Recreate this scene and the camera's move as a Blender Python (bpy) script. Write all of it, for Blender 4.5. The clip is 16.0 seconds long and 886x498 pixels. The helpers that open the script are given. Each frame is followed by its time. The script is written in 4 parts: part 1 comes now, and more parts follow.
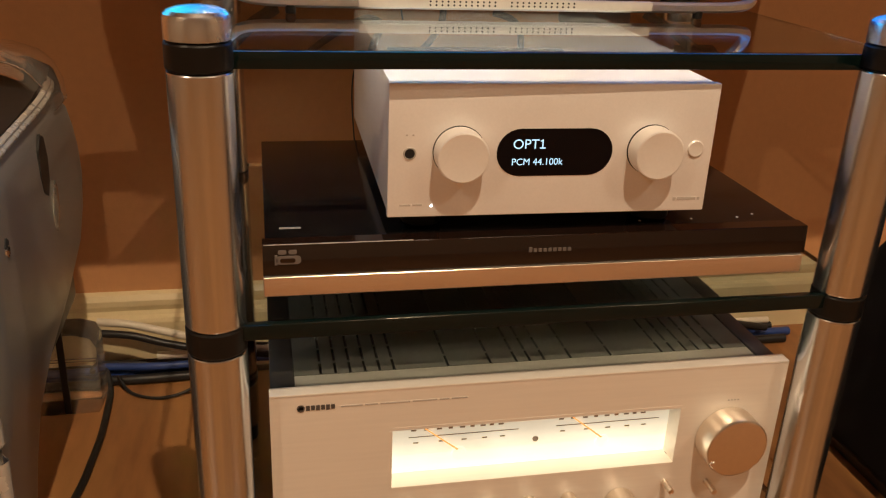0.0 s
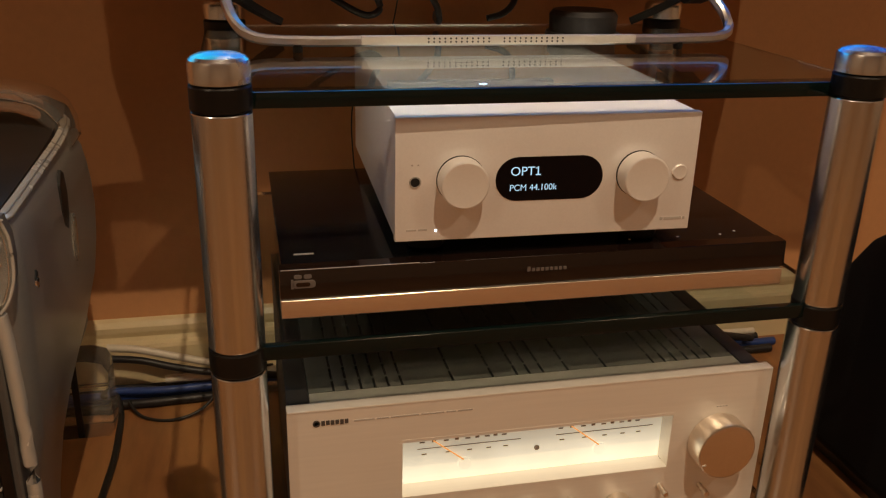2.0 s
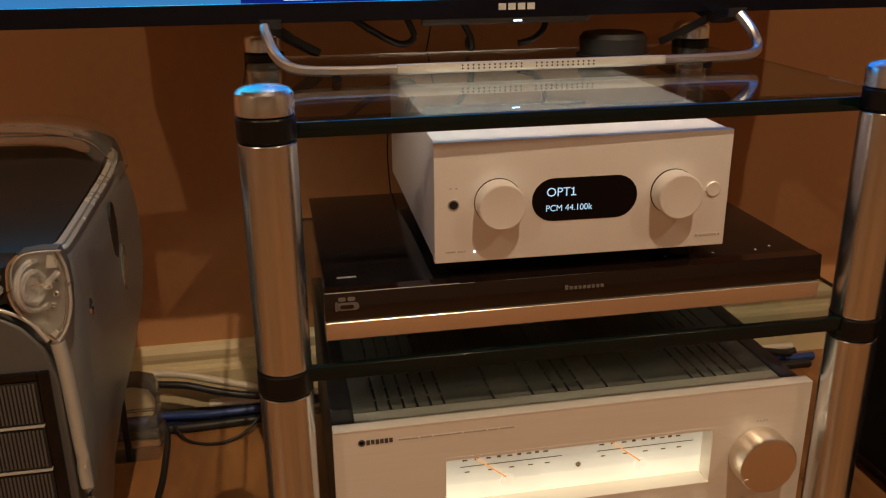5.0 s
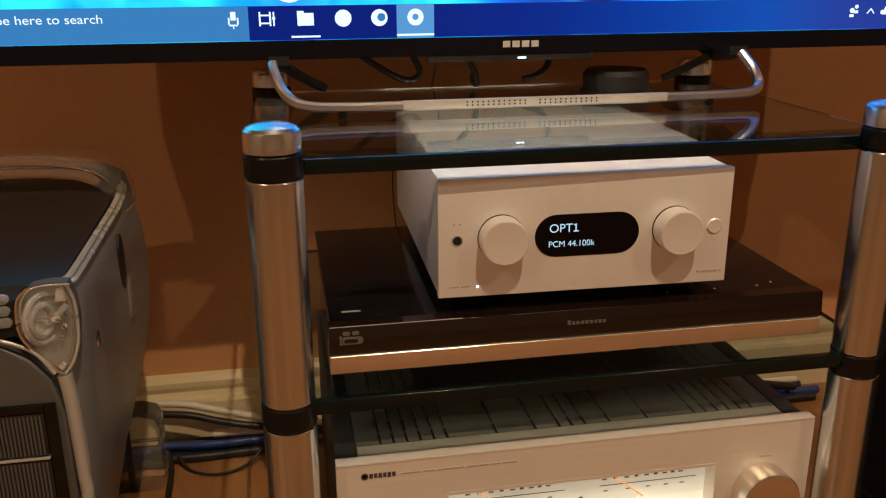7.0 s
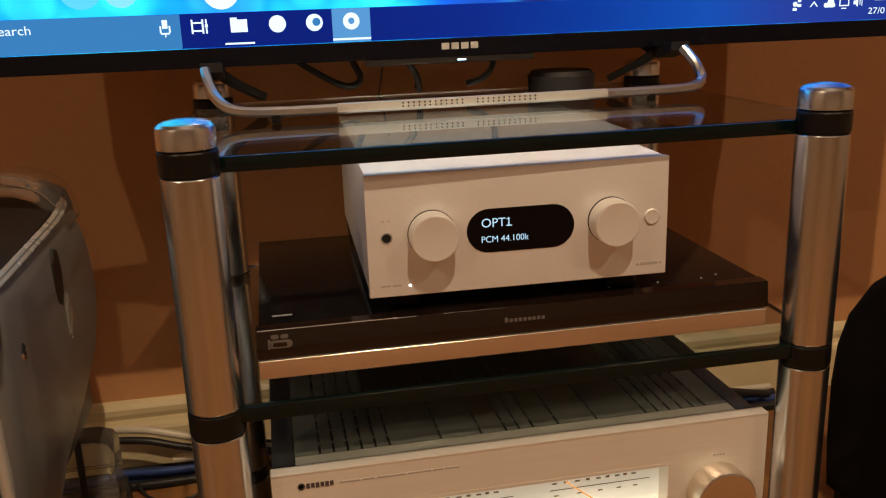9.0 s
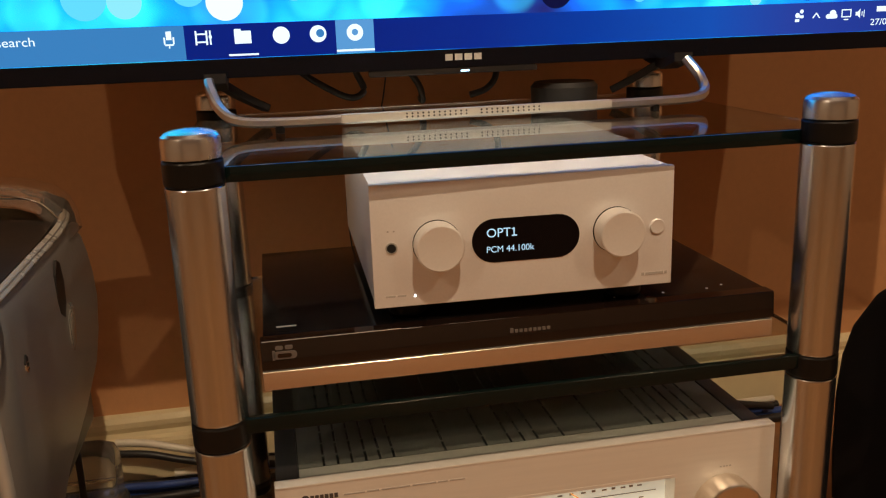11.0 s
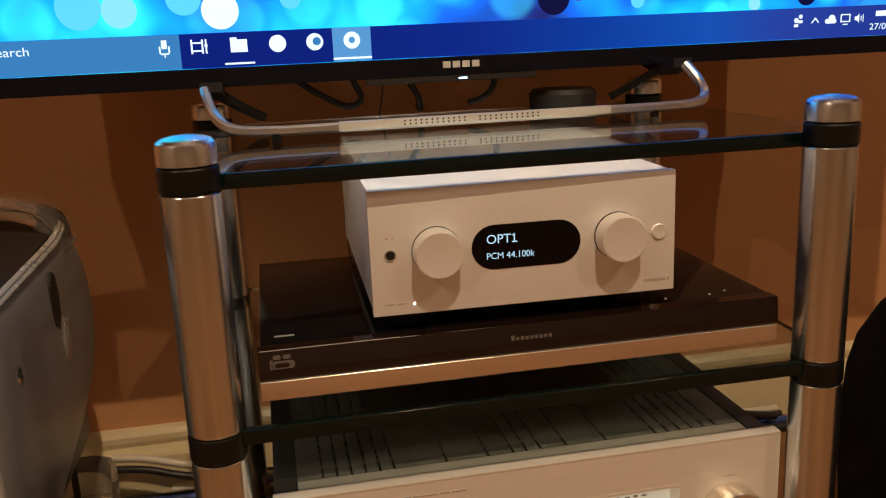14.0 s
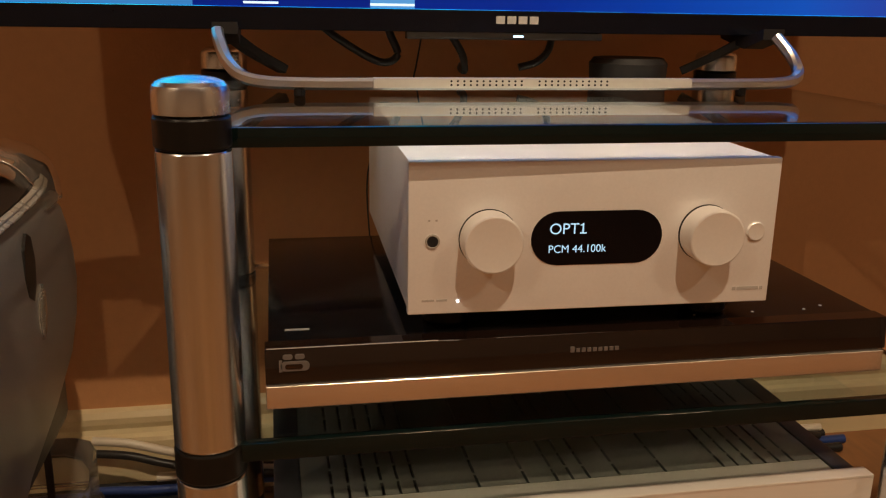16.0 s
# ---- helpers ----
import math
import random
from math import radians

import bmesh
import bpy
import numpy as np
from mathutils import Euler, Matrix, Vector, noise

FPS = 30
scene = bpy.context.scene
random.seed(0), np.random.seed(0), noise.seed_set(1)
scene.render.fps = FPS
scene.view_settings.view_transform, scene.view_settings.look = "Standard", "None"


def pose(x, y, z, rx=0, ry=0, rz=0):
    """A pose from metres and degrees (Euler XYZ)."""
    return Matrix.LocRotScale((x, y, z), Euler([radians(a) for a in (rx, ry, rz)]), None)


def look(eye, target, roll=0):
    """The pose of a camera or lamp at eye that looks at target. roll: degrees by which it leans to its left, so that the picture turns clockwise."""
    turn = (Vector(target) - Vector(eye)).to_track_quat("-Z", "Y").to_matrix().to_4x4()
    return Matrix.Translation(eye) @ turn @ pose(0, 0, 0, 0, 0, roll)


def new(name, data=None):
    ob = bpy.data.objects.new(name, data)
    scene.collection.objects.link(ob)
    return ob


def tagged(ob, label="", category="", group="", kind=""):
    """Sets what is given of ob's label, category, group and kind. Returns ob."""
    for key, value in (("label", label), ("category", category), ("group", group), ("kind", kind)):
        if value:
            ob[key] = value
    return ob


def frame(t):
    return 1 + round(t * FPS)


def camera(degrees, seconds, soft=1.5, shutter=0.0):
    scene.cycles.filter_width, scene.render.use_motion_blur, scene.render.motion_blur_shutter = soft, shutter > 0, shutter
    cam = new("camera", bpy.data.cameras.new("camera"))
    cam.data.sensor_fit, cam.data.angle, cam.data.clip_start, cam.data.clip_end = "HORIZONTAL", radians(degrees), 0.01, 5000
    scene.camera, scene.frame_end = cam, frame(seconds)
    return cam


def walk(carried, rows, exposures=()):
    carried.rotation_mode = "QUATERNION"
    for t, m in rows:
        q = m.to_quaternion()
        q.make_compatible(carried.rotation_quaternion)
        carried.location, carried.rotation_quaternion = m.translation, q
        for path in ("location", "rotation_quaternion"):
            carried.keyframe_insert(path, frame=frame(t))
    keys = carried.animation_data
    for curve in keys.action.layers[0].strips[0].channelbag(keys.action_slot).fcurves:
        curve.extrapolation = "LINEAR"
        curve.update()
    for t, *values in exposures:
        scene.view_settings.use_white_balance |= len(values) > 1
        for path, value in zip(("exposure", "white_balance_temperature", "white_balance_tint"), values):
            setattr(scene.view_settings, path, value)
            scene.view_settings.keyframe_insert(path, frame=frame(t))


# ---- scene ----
cam = camera(53.3, 16.0, 1.2)
PATH = [
    (0, (0.003, -0.012, 0.654), (0.395, 1.794, -0.111), 2.5),
    (0.5, (-0.012, -0.037, 0.677), (0.383, 1.768, -0.088), 1.9),
    (1, (-0.02, -0.042, 0.678), (0.38, 1.762, -0.087), 1.7),
    (1.5, (-0.019, -0.041, 0.667), (0.393, 1.768, -0.080), 1.6),
    (2, (-0.019, -0.051, 0.673), (0.402, 1.765, -0.050), 1.5),
    (2.5, (-0.029, -0.072, 0.683), (0.375, 1.756, -0.020), 1.1),
    (3, (-0.03, -0.085, 0.687), (0.341, 1.755, -0.005), 0.6),
    (3.5, (-0.033, -0.079, 0.678), (0.315, 1.77, -0.003), -0.0),
    (6, (-0.026, -0.064, 0.679), (0.334, 1.786, 0.008), -0.7),
    (6.5, (-0.026, -0.063, 0.689), (0.339, 1.796, 0.050), -0.6),
    (7, (-0.028, -0.072, 0.687), (0.318, 1.799, 0.069), -0.3),
    (7.5, (-0.028, -0.073, 0.688), (0.322, 1.803, 0.090), -0.2),
    (8, (-0.021, -0.079, 0.688), (0.335, 1.802, 0.108), -0.2),
    (8.5, (0.007, -0.078, 0.646), (0.362, 1.804, 0.070), -1.8),
    (9, (0.025, -0.074, 0.653), (0.384, 1.816, 0.108), -2.0),
    (11.5, (0.02, -0.07, 0.646), (0.386, 1.828, 0.132), -2.0),
    (12, (0.02, -0.054, 0.632), (0.393, 1.843, 0.119), -1.8),
    (12.5, (0.023, -0.061, 0.641), (0.393, 1.838, 0.137), -2.2),
    (13, (0.022, -0.062, 0.642), (0.394, 1.839, 0.147), -2.4),
    (13.5, (0.022, -0.063, 0.642), (0.392, 1.841, 0.155), -2.5),
    (14, (0.021, -0.064, 0.641), (0.391, 1.842, 0.159), -2.5),
    (14.5, (0.019, -0.064, 0.641), (0.388, 1.843, 0.164), -2.5),
    (15, (0.02, -0.062, 0.642), (0.39, 1.845, 0.165), -2.5),
    (15.5, (0.019, -0.055, 0.636), (0.387, 1.852, 0.160), -2.6),
    (16, (0.011, 0.061, 0.617), (0.376, 1.955, 0.087), 1.0),
]
EXPOSURES = [(0, 0.34), (0.3, 0.14), (0.6, -0.04), (1.0, -0.17), (2.0, -0.22), (3.5, -0.25), (6.5, -0.18), (9.0, -0.13), (16.0, -0.13)]
walk(cam, [(t, look(eye, target, roll)) for t, eye, target, roll in PATH], EXPOSURES)

# ---- world and lights ----
world = bpy.data.worlds.new("world")
scene.world = world
world.use_nodes = True
world.node_tree.nodes["Background"].inputs[0].default_value = (1.0, 0.62, 0.34, 1)
world.node_tree.nodes["Background"].inputs[1].default_value = 0.02

WARM = (1.0, 0.745, 0.495)
LAMP_SPOTS = [((0.22, -0.50, 2.38), 124.0), ((-1.81, -1.15, 2.36), 52.0), ((1.60, -0.90, 2.36), 47.0)]
for place, watts in LAMP_SPOTS:
    data = bpy.data.lights.new("ceiling_lamp_light", "SPOT")
    data.spot_size, data.spot_blend = radians(150), 0.5
    data.energy, data.color, data.shadow_soft_size = watts, WARM, 0.016
    new("ceiling_lamp_light", data).location = place


# ---- materials ----
def mat(name, color, rough=0.5, metal=0.0, vary=0.12, grain=60.0, bump=0.0, bump_scale=None, rough_vary=0.1,
        stretch=(1, 1, 1), coat=0.0, stain=(), spec=0.5, aniso=0.0):
    """A surface with a base colour, fine grain and broad unevenness, in metres."""
    m = bpy.data.materials.new(name)
    m.use_nodes = True
    nt = m.node_tree
    n, l = nt.nodes, nt.links
    b = n["Principled BSDF"]
    b.inputs["Metallic"].default_value = metal
    b.inputs["Coat Weight"].default_value = coat
    b.inputs["Coat Roughness"].default_value = 0.06
    b.inputs["Specular IOR Level"].default_value = spec
    b.inputs["Anisotropic"].default_value = aniso
    tc = n.new("ShaderNodeTexCoord")
    mp = n.new("ShaderNodeMapping")
    mp.inputs["Scale"].default_value = stretch
    l.new(tc.outputs["Object"], mp.inputs[0])
    fine, broad = n.new("ShaderNodeTexNoise"), n.new("ShaderNodeTexNoise")
    fine.inputs["Scale"].default_value, fine.inputs["Detail"].default_value = grain, 6
    broad.inputs["Scale"].default_value, broad.inputs["Detail"].default_value = max(grain / 18, 2.0), 3
    l.new(mp.outputs[0], fine.inputs["Vector"])
    l.new(mp.outputs[0], broad.inputs["Vector"])
    add = n.new("ShaderNodeMath")
    add.operation = "MULTIPLY_ADD"
    add.inputs[1].default_value = 0.5
    l.new(fine.outputs[0], add.inputs[0])
    half = n.new("ShaderNodeMath")
    half.operation = "MULTIPLY"
    half.inputs[1].default_value = 0.5
    l.new(broad.outputs[0], half.inputs[0])
    l.new(half.outputs[0], add.inputs[2])
    ramp = n.new("ShaderNodeValToRGB")
    e = ramp.color_ramp.elements
    e[0].position, e[1].position = 0.3, 0.7
    e[0].color = (*[c * (1 - vary) for c in color], 1)
    e[1].color = (*[min(c * (1 + vary), 1) for c in color], 1)
    l.new(add.outputs[0], ramp.inputs[0])
    out = ramp.outputs[0]
    if stain:
        mix = n.new("ShaderNodeMix")
        mix.data_type = "RGBA"
        st = n.new("ShaderNodeTexNoise")
        st.inputs["Scale"].default_value, st.inputs["Detail"].default_value = stain[1], 4
        sr = n.new("ShaderNodeValToRGB")
        sr.color_ramp.elements[0].position, sr.color_ramp.elements[1].position = 0.45, 0.7
        l.new(mp.outputs[0], st.inputs["Vector"])
        l.new(st.outputs[0], sr.inputs[0])
        l.new(sr.outputs[0], mix.inputs[0])
        l.new(out, mix.inputs[6])
        mix.inputs[7].default_value = (*stain[0], 1)
        out = mix.outputs[2]
    l.new(out, b.inputs["Base Color"])
    rr = n.new("ShaderNodeMapRange")
    rr.inputs[3].default_value, rr.inputs[4].default_value = max(rough - rough_vary, 0.01), min(rough + rough_vary, 1)
    l.new(add.outputs[0], rr.inputs[0])
    l.new(rr.outputs[0], b.inputs["Roughness"])
    if bump:
        bp = n.new("ShaderNodeBump")
        bp.inputs["Strength"].default_value, bp.inputs["Distance"].default_value = bump, 0.001
        if bump_scale:
            bn = n.new("ShaderNodeTexNoise")
            bn.inputs["Scale"].default_value, bn.inputs["Detail"].default_value = bump_scale, 5
            l.new(mp.outputs[0], bn.inputs["Vector"])
            l.new(bn.outputs[0], bp.inputs["Height"])
        else:
            l.new(fine.outputs[0], bp.inputs["Height"])
        l.new(bp.outputs[0], b.inputs["Normal"])
    return m


def clear(name, tint, rough=0.02, ior=1.45):
    m = bpy.data.materials.new(name)
    m.use_nodes = True
    b = m.node_tree.nodes["Principled BSDF"]
    b.inputs["Base Color"].default_value = (*tint, 1)
    b.inputs["Transmission Weight"].default_value = 1
    b.inputs["Roughness"].default_value = rough
    b.inputs["IOR"].default_value = ior
    return m


def glow(name, color, strength):
    m = bpy.data.materials.new(name)
    m.use_nodes = True
    b = m.node_tree.nodes["Principled BSDF"]
    b.inputs["Base Color"].default_value = (0.004, 0.004, 0.005, 1)
    b.inputs["Roughness"].default_value = 0.3
    b.inputs["Specular IOR Level"].default_value = 0.15
    b.inputs["Emission Color"].default_value = (*color, 1)
    b.inputs["Emission Strength"].default_value = strength
    return m


M_WALL = mat("tan_wall_paint", (0.60, 0.295, 0.125), 0.75, vary=0.06, grain=90, bump=0.25, bump_scale=260)
M_FARWALL = mat("pale_tan_wall_paint", (0.50, 0.39, 0.28), 0.75, vary=0.06, grain=90, bump=0.2, bump_scale=260)
M_CEIL = mat("white_ceiling_paint", (0.78, 0.75, 0.7), 0.85, vary=0.03, grain=50, bump=0.1)
M_FLOOR = mat("red_brown_wood_floor", (0.26, 0.115, 0.042), 0.32, vary=0.45, grain=34, stretch=(1.6, 0.35, 1), bump=0.08,
              stain=((0.40, 0.20, 0.07), 7.0), rough_vary=0.14)
M_SKIRT = mat("cream_gloss_paint", (0.72, 0.6, 0.36), 0.32, vary=0.05, grain=40, bump=0.08)
M_POST = mat("satin_aluminium_tube", (0.70, 0.75, 0.80), 0.22, 1.0, vary=0.14, grain=160, stretch=(1, 1, 0.02), rough_vary=0.12, bump=0.05)
M_CAP = mat("polished_aluminium_cap", (0.70, 0.73, 0.76), 0.26, 1.0, vary=0.04, grain=150, rough_vary=0.05)
M_RING = mat("black_plastic_collar", (0.006, 0.0055, 0.005), 0.34, vary=0.2, grain=80, spec=0.3)
M_EDGE = mat("dark_green_glass_edge", (0.003, 0.008, 0.0075), 0.12, vary=0.25, grain=30, rough_vary=0.05, spec=0.3)
M_GLASS = clear("smoked_glass", (0.66, 0.74, 0.77), 0.0)
M_ACRYL = clear("clear_acrylic", (0.97, 0.94, 0.86), 0.01, 1.2)
M_LENS = clear("cloudy_clear_plastic", (0.9, 0.91, 0.92), 0.1, 1.35)
M_LENS.node_tree.nodes["Principled BSDF"].inputs["Transmission Weight"].default_value = 0.75
M_ACRYL.node_tree.nodes["Principled BSDF"].inputs["Transmission Weight"].default_value = 0.93
M_DAC = mat("silver_bead_blasted_aluminium", (0.83, 0.81, 0.79), 0.4, 0.3, vary=0.035, grain=500, bump=0.05, rough_vary=0.05)
M_KNOB = mat("silver_turned_aluminium", (0.84, 0.82, 0.79), 0.38, 0.35, vary=0.03, grain=400, rough_vary=0.05)
M_BLACKGLOSS = mat("glossy_black_plastic", (0.004, 0.0036, 0.0036), 0.1, vary=0.3, grain=30, rough_vary=0.04, stain=((0.008, 0.0075, 0.007), 40.0), spec=0.4)
M_BLACKSATIN = mat("satin_black_metal", (0.02, 0.019, 0.018), 0.42, vary=0.25, grain=120, bump=0.05)
M_BROWNGLOSS = mat("dark_smoked_front", (0.010, 0.005, 0.0035), 0.06, vary=0.2, grain=25, rough_vary=0.03, coat=0.25, spec=0.5)
M_STRIP = mat("brushed_silver_strip", (0.84, 0.76, 0.66), 0.24, 0.9, vary=0.06, grain=260, stretch=(0.04, 1, 1), rough_vary=0.07)
M_AMP = mat("champagne_silver_panel", (0.85, 0.81, 0.74), 0.36, 0.3, vary=0.04, grain=300, stretch=(0.05, 1, 1), bump=0.04, rough_vary=0.06)
M_AMPKNOB = mat("polished_champagne_knob", (0.84, 0.77, 0.68), 0.3, 1.0, vary=0.04, grain=200, rough_vary=0.05)
# one grey top in two tones: lamplight on the band, player's shade on the ribs
M_AMPBAND = mat("lit_amp_top_grey", (0.36, 0.37, 0.32), 0.4, 0.35, vary=0.06, grain=180, rough_vary=0.06)
M_AMPTOP = mat("shaded_amp_top_grey", (0.115, 0.124, 0.108), 0.42, 0.35, vary=0.06, grain=180, rough_vary=0.06)
M_STAND = mat("satin_chrome_bar", (0.64, 0.61, 0.57), 0.33, 1.0, vary=0.04, grain=80, rough_vary=0.05)
M_CHROME = mat("chrome_tube", (0.86, 0.83, 0.78), 0.12, 1.0, vary=0.03, grain=60, rough_vary=0.03)
M_SATINCHROME = mat("satin_silver_grille", (0.8, 0.77, 0.7), 0.35, 0.5, vary=0.04, grain=200)
M_DISC = mat("cool_grey_metallic_plastic", (0.5, 0.53, 0.56), 0.18, 0.6, vary=0.05, grain=60)
M_TVBLACK = mat("tv_black_bezel", (0.004, 0.005, 0.010), 0.2, vary=0.2, grain=60, spec=0.25)
M_TVBACK = mat("matt_black_plastic", (0.012, 0.012, 0.013), 0.55, vary=0.25, grain=120, bump=0.1)
M_LOGO = mat("pale_silver_mark", (0.7, 0.68, 0.64), 0.4, 0.3, vary=0.05, grain=200)
M_DIALPRINT = mat("brown_dial_print", (0.36, 0.29, 0.2), 0.6, vary=0.1, grain=200)
M_FAINT = mat("faint_grey_print", (0.5, 0.47, 0.44), 0.5, 0.2, vary=0.06, grain=200)
M_DARKPRINT = mat("dark_grey_print", (0.07, 0.06, 0.055), 0.5, vary=0.1, grain=200)
M_LIGHTBAR = mat("smoked_light_bar", (0.03, 0.028, 0.026), 0.15, vary=0.2, grain=60)
M_PCSIDE = mat("silver_grey_plastic", (0.27, 0.265, 0.25), 0.38, 0.5, vary=0.04, grain=200, rough_vary=0.05)
M_PCTOP = mat("graphite_plastic", (0.020, 0.018, 0.016), 0.4, vary=0.2, grain=60, spec=0.25)
M_PCMESH = mat("dark_grey_ribbed_plastic", (0.085, 0.083, 0.08), 0.45, vary=0.12, grain=90)
M_PCTRIM = mat("pale_silver_trim", (0.52, 0.51, 0.47), 0.25, 0.35, vary=0.05, grain=25)
M_FABRIC = mat("black_speaker_cloth", (0.006, 0.006, 0.007), 0.9, vary=0.3, grain=700, bump=0.4, spec=0.2)
M_CABLE = mat("black_rubber_cable", (0.012, 0.012, 0.012), 0.45, vary=0.2, grain=90)
M_BLUECABLE = mat("blue_plastic_cable", (0.02, 0.05, 0.2), 0.4, vary=0.15, grain=90)
M_WHITECABLE = mat("off_white_plastic", (0.68, 0.62, 0.5), 0.38, vary=0.07, grain=60)
M_DISPLAY = mat("black_display_window", (0.0025, 0.0025, 0.004), 0.1, vary=0.2, grain=50, rough_vary=0.03, spec=0.2)
M_DULLPRINT = mat("dull_brown_print", (0.13, 0.11, 0.1), 0.5, vary=0.1, grain=200)
M_HOLE = mat("black_void", (0.003, 0.003, 0.003), 0.7, vary=0.2, grain=50)
M_OLED = glow("white_blue_display_text", (0.55, 0.82, 1.0), 1.0)
M_LED = glow("white_led", (1.0, 0.93, 0.85), 8.0)
M_LEDCOOL = glow("cool_white_led", (0.45, 0.72, 1.0), 5.0)
M_SEARCH = glow("pale_blue_screen", (0.045, 0.24, 0.58), 1.0)
M_HILITE = glow("light_blue_screen", (0.1, 0.33, 0.68), 1.1)
M_ICON = glow("white_screen_icon", (0.8, 0.95, 1.0), 1.3)
M_SPOT = glow("cyan_light_spot", (0.12, 0.7, 1.0), 1.15)
M_BULB = glow("warm_bulb", WARM, 12.0)
M_NEEDLE = glow("glowing_orange_needle", (1.0, 0.42, 0.12), 1.0)


def screen_picture():
    """Soft round spots of light on blue, as the screen shows them, dimmed in the unseen upper part."""
    m = bpy.data.materials.new("blue_bokeh_picture")
    m.use_nodes = True
    n, l = m.node_tree.nodes, m.node_tree.links
    b = n["Principled BSDF"]
    b.inputs["Base Color"].default_value = (0.01, 0.01, 0.02, 1)
    b.inputs["Roughness"].default_value = 0.25
    tc = n.new("ShaderNodeTexCoord")
    noise_a = n.new("ShaderNodeTexNoise")
    noise_a.inputs["Scale"].default_value, noise_a.inputs["Detail"].default_value = 9.0, 2.0
    l.new(tc.outputs["Object"], noise_a.inputs["Vector"])
    sep = n.new("ShaderNodeSeparateXYZ")
    l.new(tc.outputs["Object"], sep.inputs[0])
    side = n.new("ShaderNodeMapRange")
    side.inputs[1].default_value, side.inputs[2].default_value = -0.4, 0.75
    side.inputs[3].default_value, side.inputs[4].default_value = 0.2, -0.12
    l.new(sep.outputs[0], side.inputs[0])
    s = n.new("ShaderNodeMath")
    s.operation = "ADD"
    l.new(noise_a.outputs[0], s.inputs[0])
    l.new(side.outputs[0], s.inputs[1])
    ramp = n.new("ShaderNodeValToRGB")
    e = ramp.color_ramp.elements
    e[0].position, e[0].color = 0.28, (0.004, 0.01, 0.12, 1)
    e[1].position, e[1].color = 0.72, (0.02, 0.75, 1.0, 1)
    mid = e.new(0.48)
    mid.color = (0.0, 0.12, 0.75, 1)
    mid2 = e.new(0.6)
    mid2.color = (0.0, 0.38, 1.0, 1)
    l.new(s.outputs[0], ramp.inputs[0])
    vo = n.new("ShaderNodeTexVoronoi")
    vo.inputs["Scale"].default_value, vo.inputs["Randomness"].default_value = 17.0, 0.85
    l.new(tc.outputs["Object"], vo.inputs["Vector"])
    disc = n.new("ShaderNodeMapRange")
    disc.interpolation_type = "SMOOTHSTEP"
    disc.inputs[1].default_value, disc.inputs[2].default_value = 0.5, 0.34
    disc.inputs[3].default_value, disc.inputs[4].default_value = 0.0, 0.45
    l.new(vo.outputs["Distance"], disc.inputs[0])
    mix = n.new("ShaderNodeMix")
    mix.data_type = "RGBA"
    mix.blend_type = "ADD"
    l.new(disc.outputs[0], mix.inputs[0])
    l.new(ramp.outputs[0], mix.inputs[6])
    mix.inputs[7].default_value = (0.03, 0.4, 0.5, 1)
    l.new(mix.outputs[2], b.inputs["Emission Color"])
    # emission fades upwards, added to weaken blue reflections on the stand and shelf edges
    high = n.new("ShaderNodeMapRange")
    high.interpolation_type = "SMOOTHSTEP"
    high.inputs[1].default_value, high.inputs[2].default_value = 0.74, 0.98
    high.inputs[3].default_value, high.inputs[4].default_value = 1.6, 0.2
    l.new(sep.outputs[2], high.inputs[0])
    l.new(high.outputs[0], b.inputs["Emission Strength"])
    return m


def dial_glow():
    """The lit meter dial, brightest along its lower edge where its lamps sit."""
    m = bpy.data.materials.new("lit_meter_dial")
    m.use_nodes = True
    n, l = m.node_tree.nodes, m.node_tree.links
    b = n["Principled BSDF"]
    b.inputs["Base Color"].default_value = (0.7, 0.66, 0.5, 1)
    b.inputs["Roughness"].default_value = 0.5
    b.inputs["Emission Color"].default_value = (1.0, 0.94, 0.72, 1)
    tc = n.new("ShaderNodeTexCoord")
    sep = n.new("ShaderNodeSeparateXYZ")
    l.new(tc.outputs["Object"], sep.inputs[0])
    mr = n.new("ShaderNodeMapRange")
    mr.interpolation_type = "SMOOTHSTEP"
    mr.inputs[1].default_value, mr.inputs[2].default_value = 0.189, 0.24
    mr.inputs[3].default_value, mr.inputs[4].default_value = 0.80, 0.30
    l.new(sep.outputs[2], mr.inputs[0])
    no = n.new("ShaderNodeTexNoise")
    no.inputs["Scale"].default_value = 14
    l.new(tc.outputs["Object"], no.inputs["Vector"])
    mu = n.new("ShaderNodeMath")
    mu.operation = "MULTIPLY"
    mr2 = n.new("ShaderNodeMapRange")
    mr2.inputs[3].default_value, mr2.inputs[4].default_value = 0.7, 1.3
    l.new(no.outputs[0], mr2.inputs[0])
    l.new(mr.outputs[0], mu.inputs[0])
    l.new(mr2.outputs[0], mu.inputs[1])
    l.new(mu.outputs[0], b.inputs["Emission Strength"])
    return m


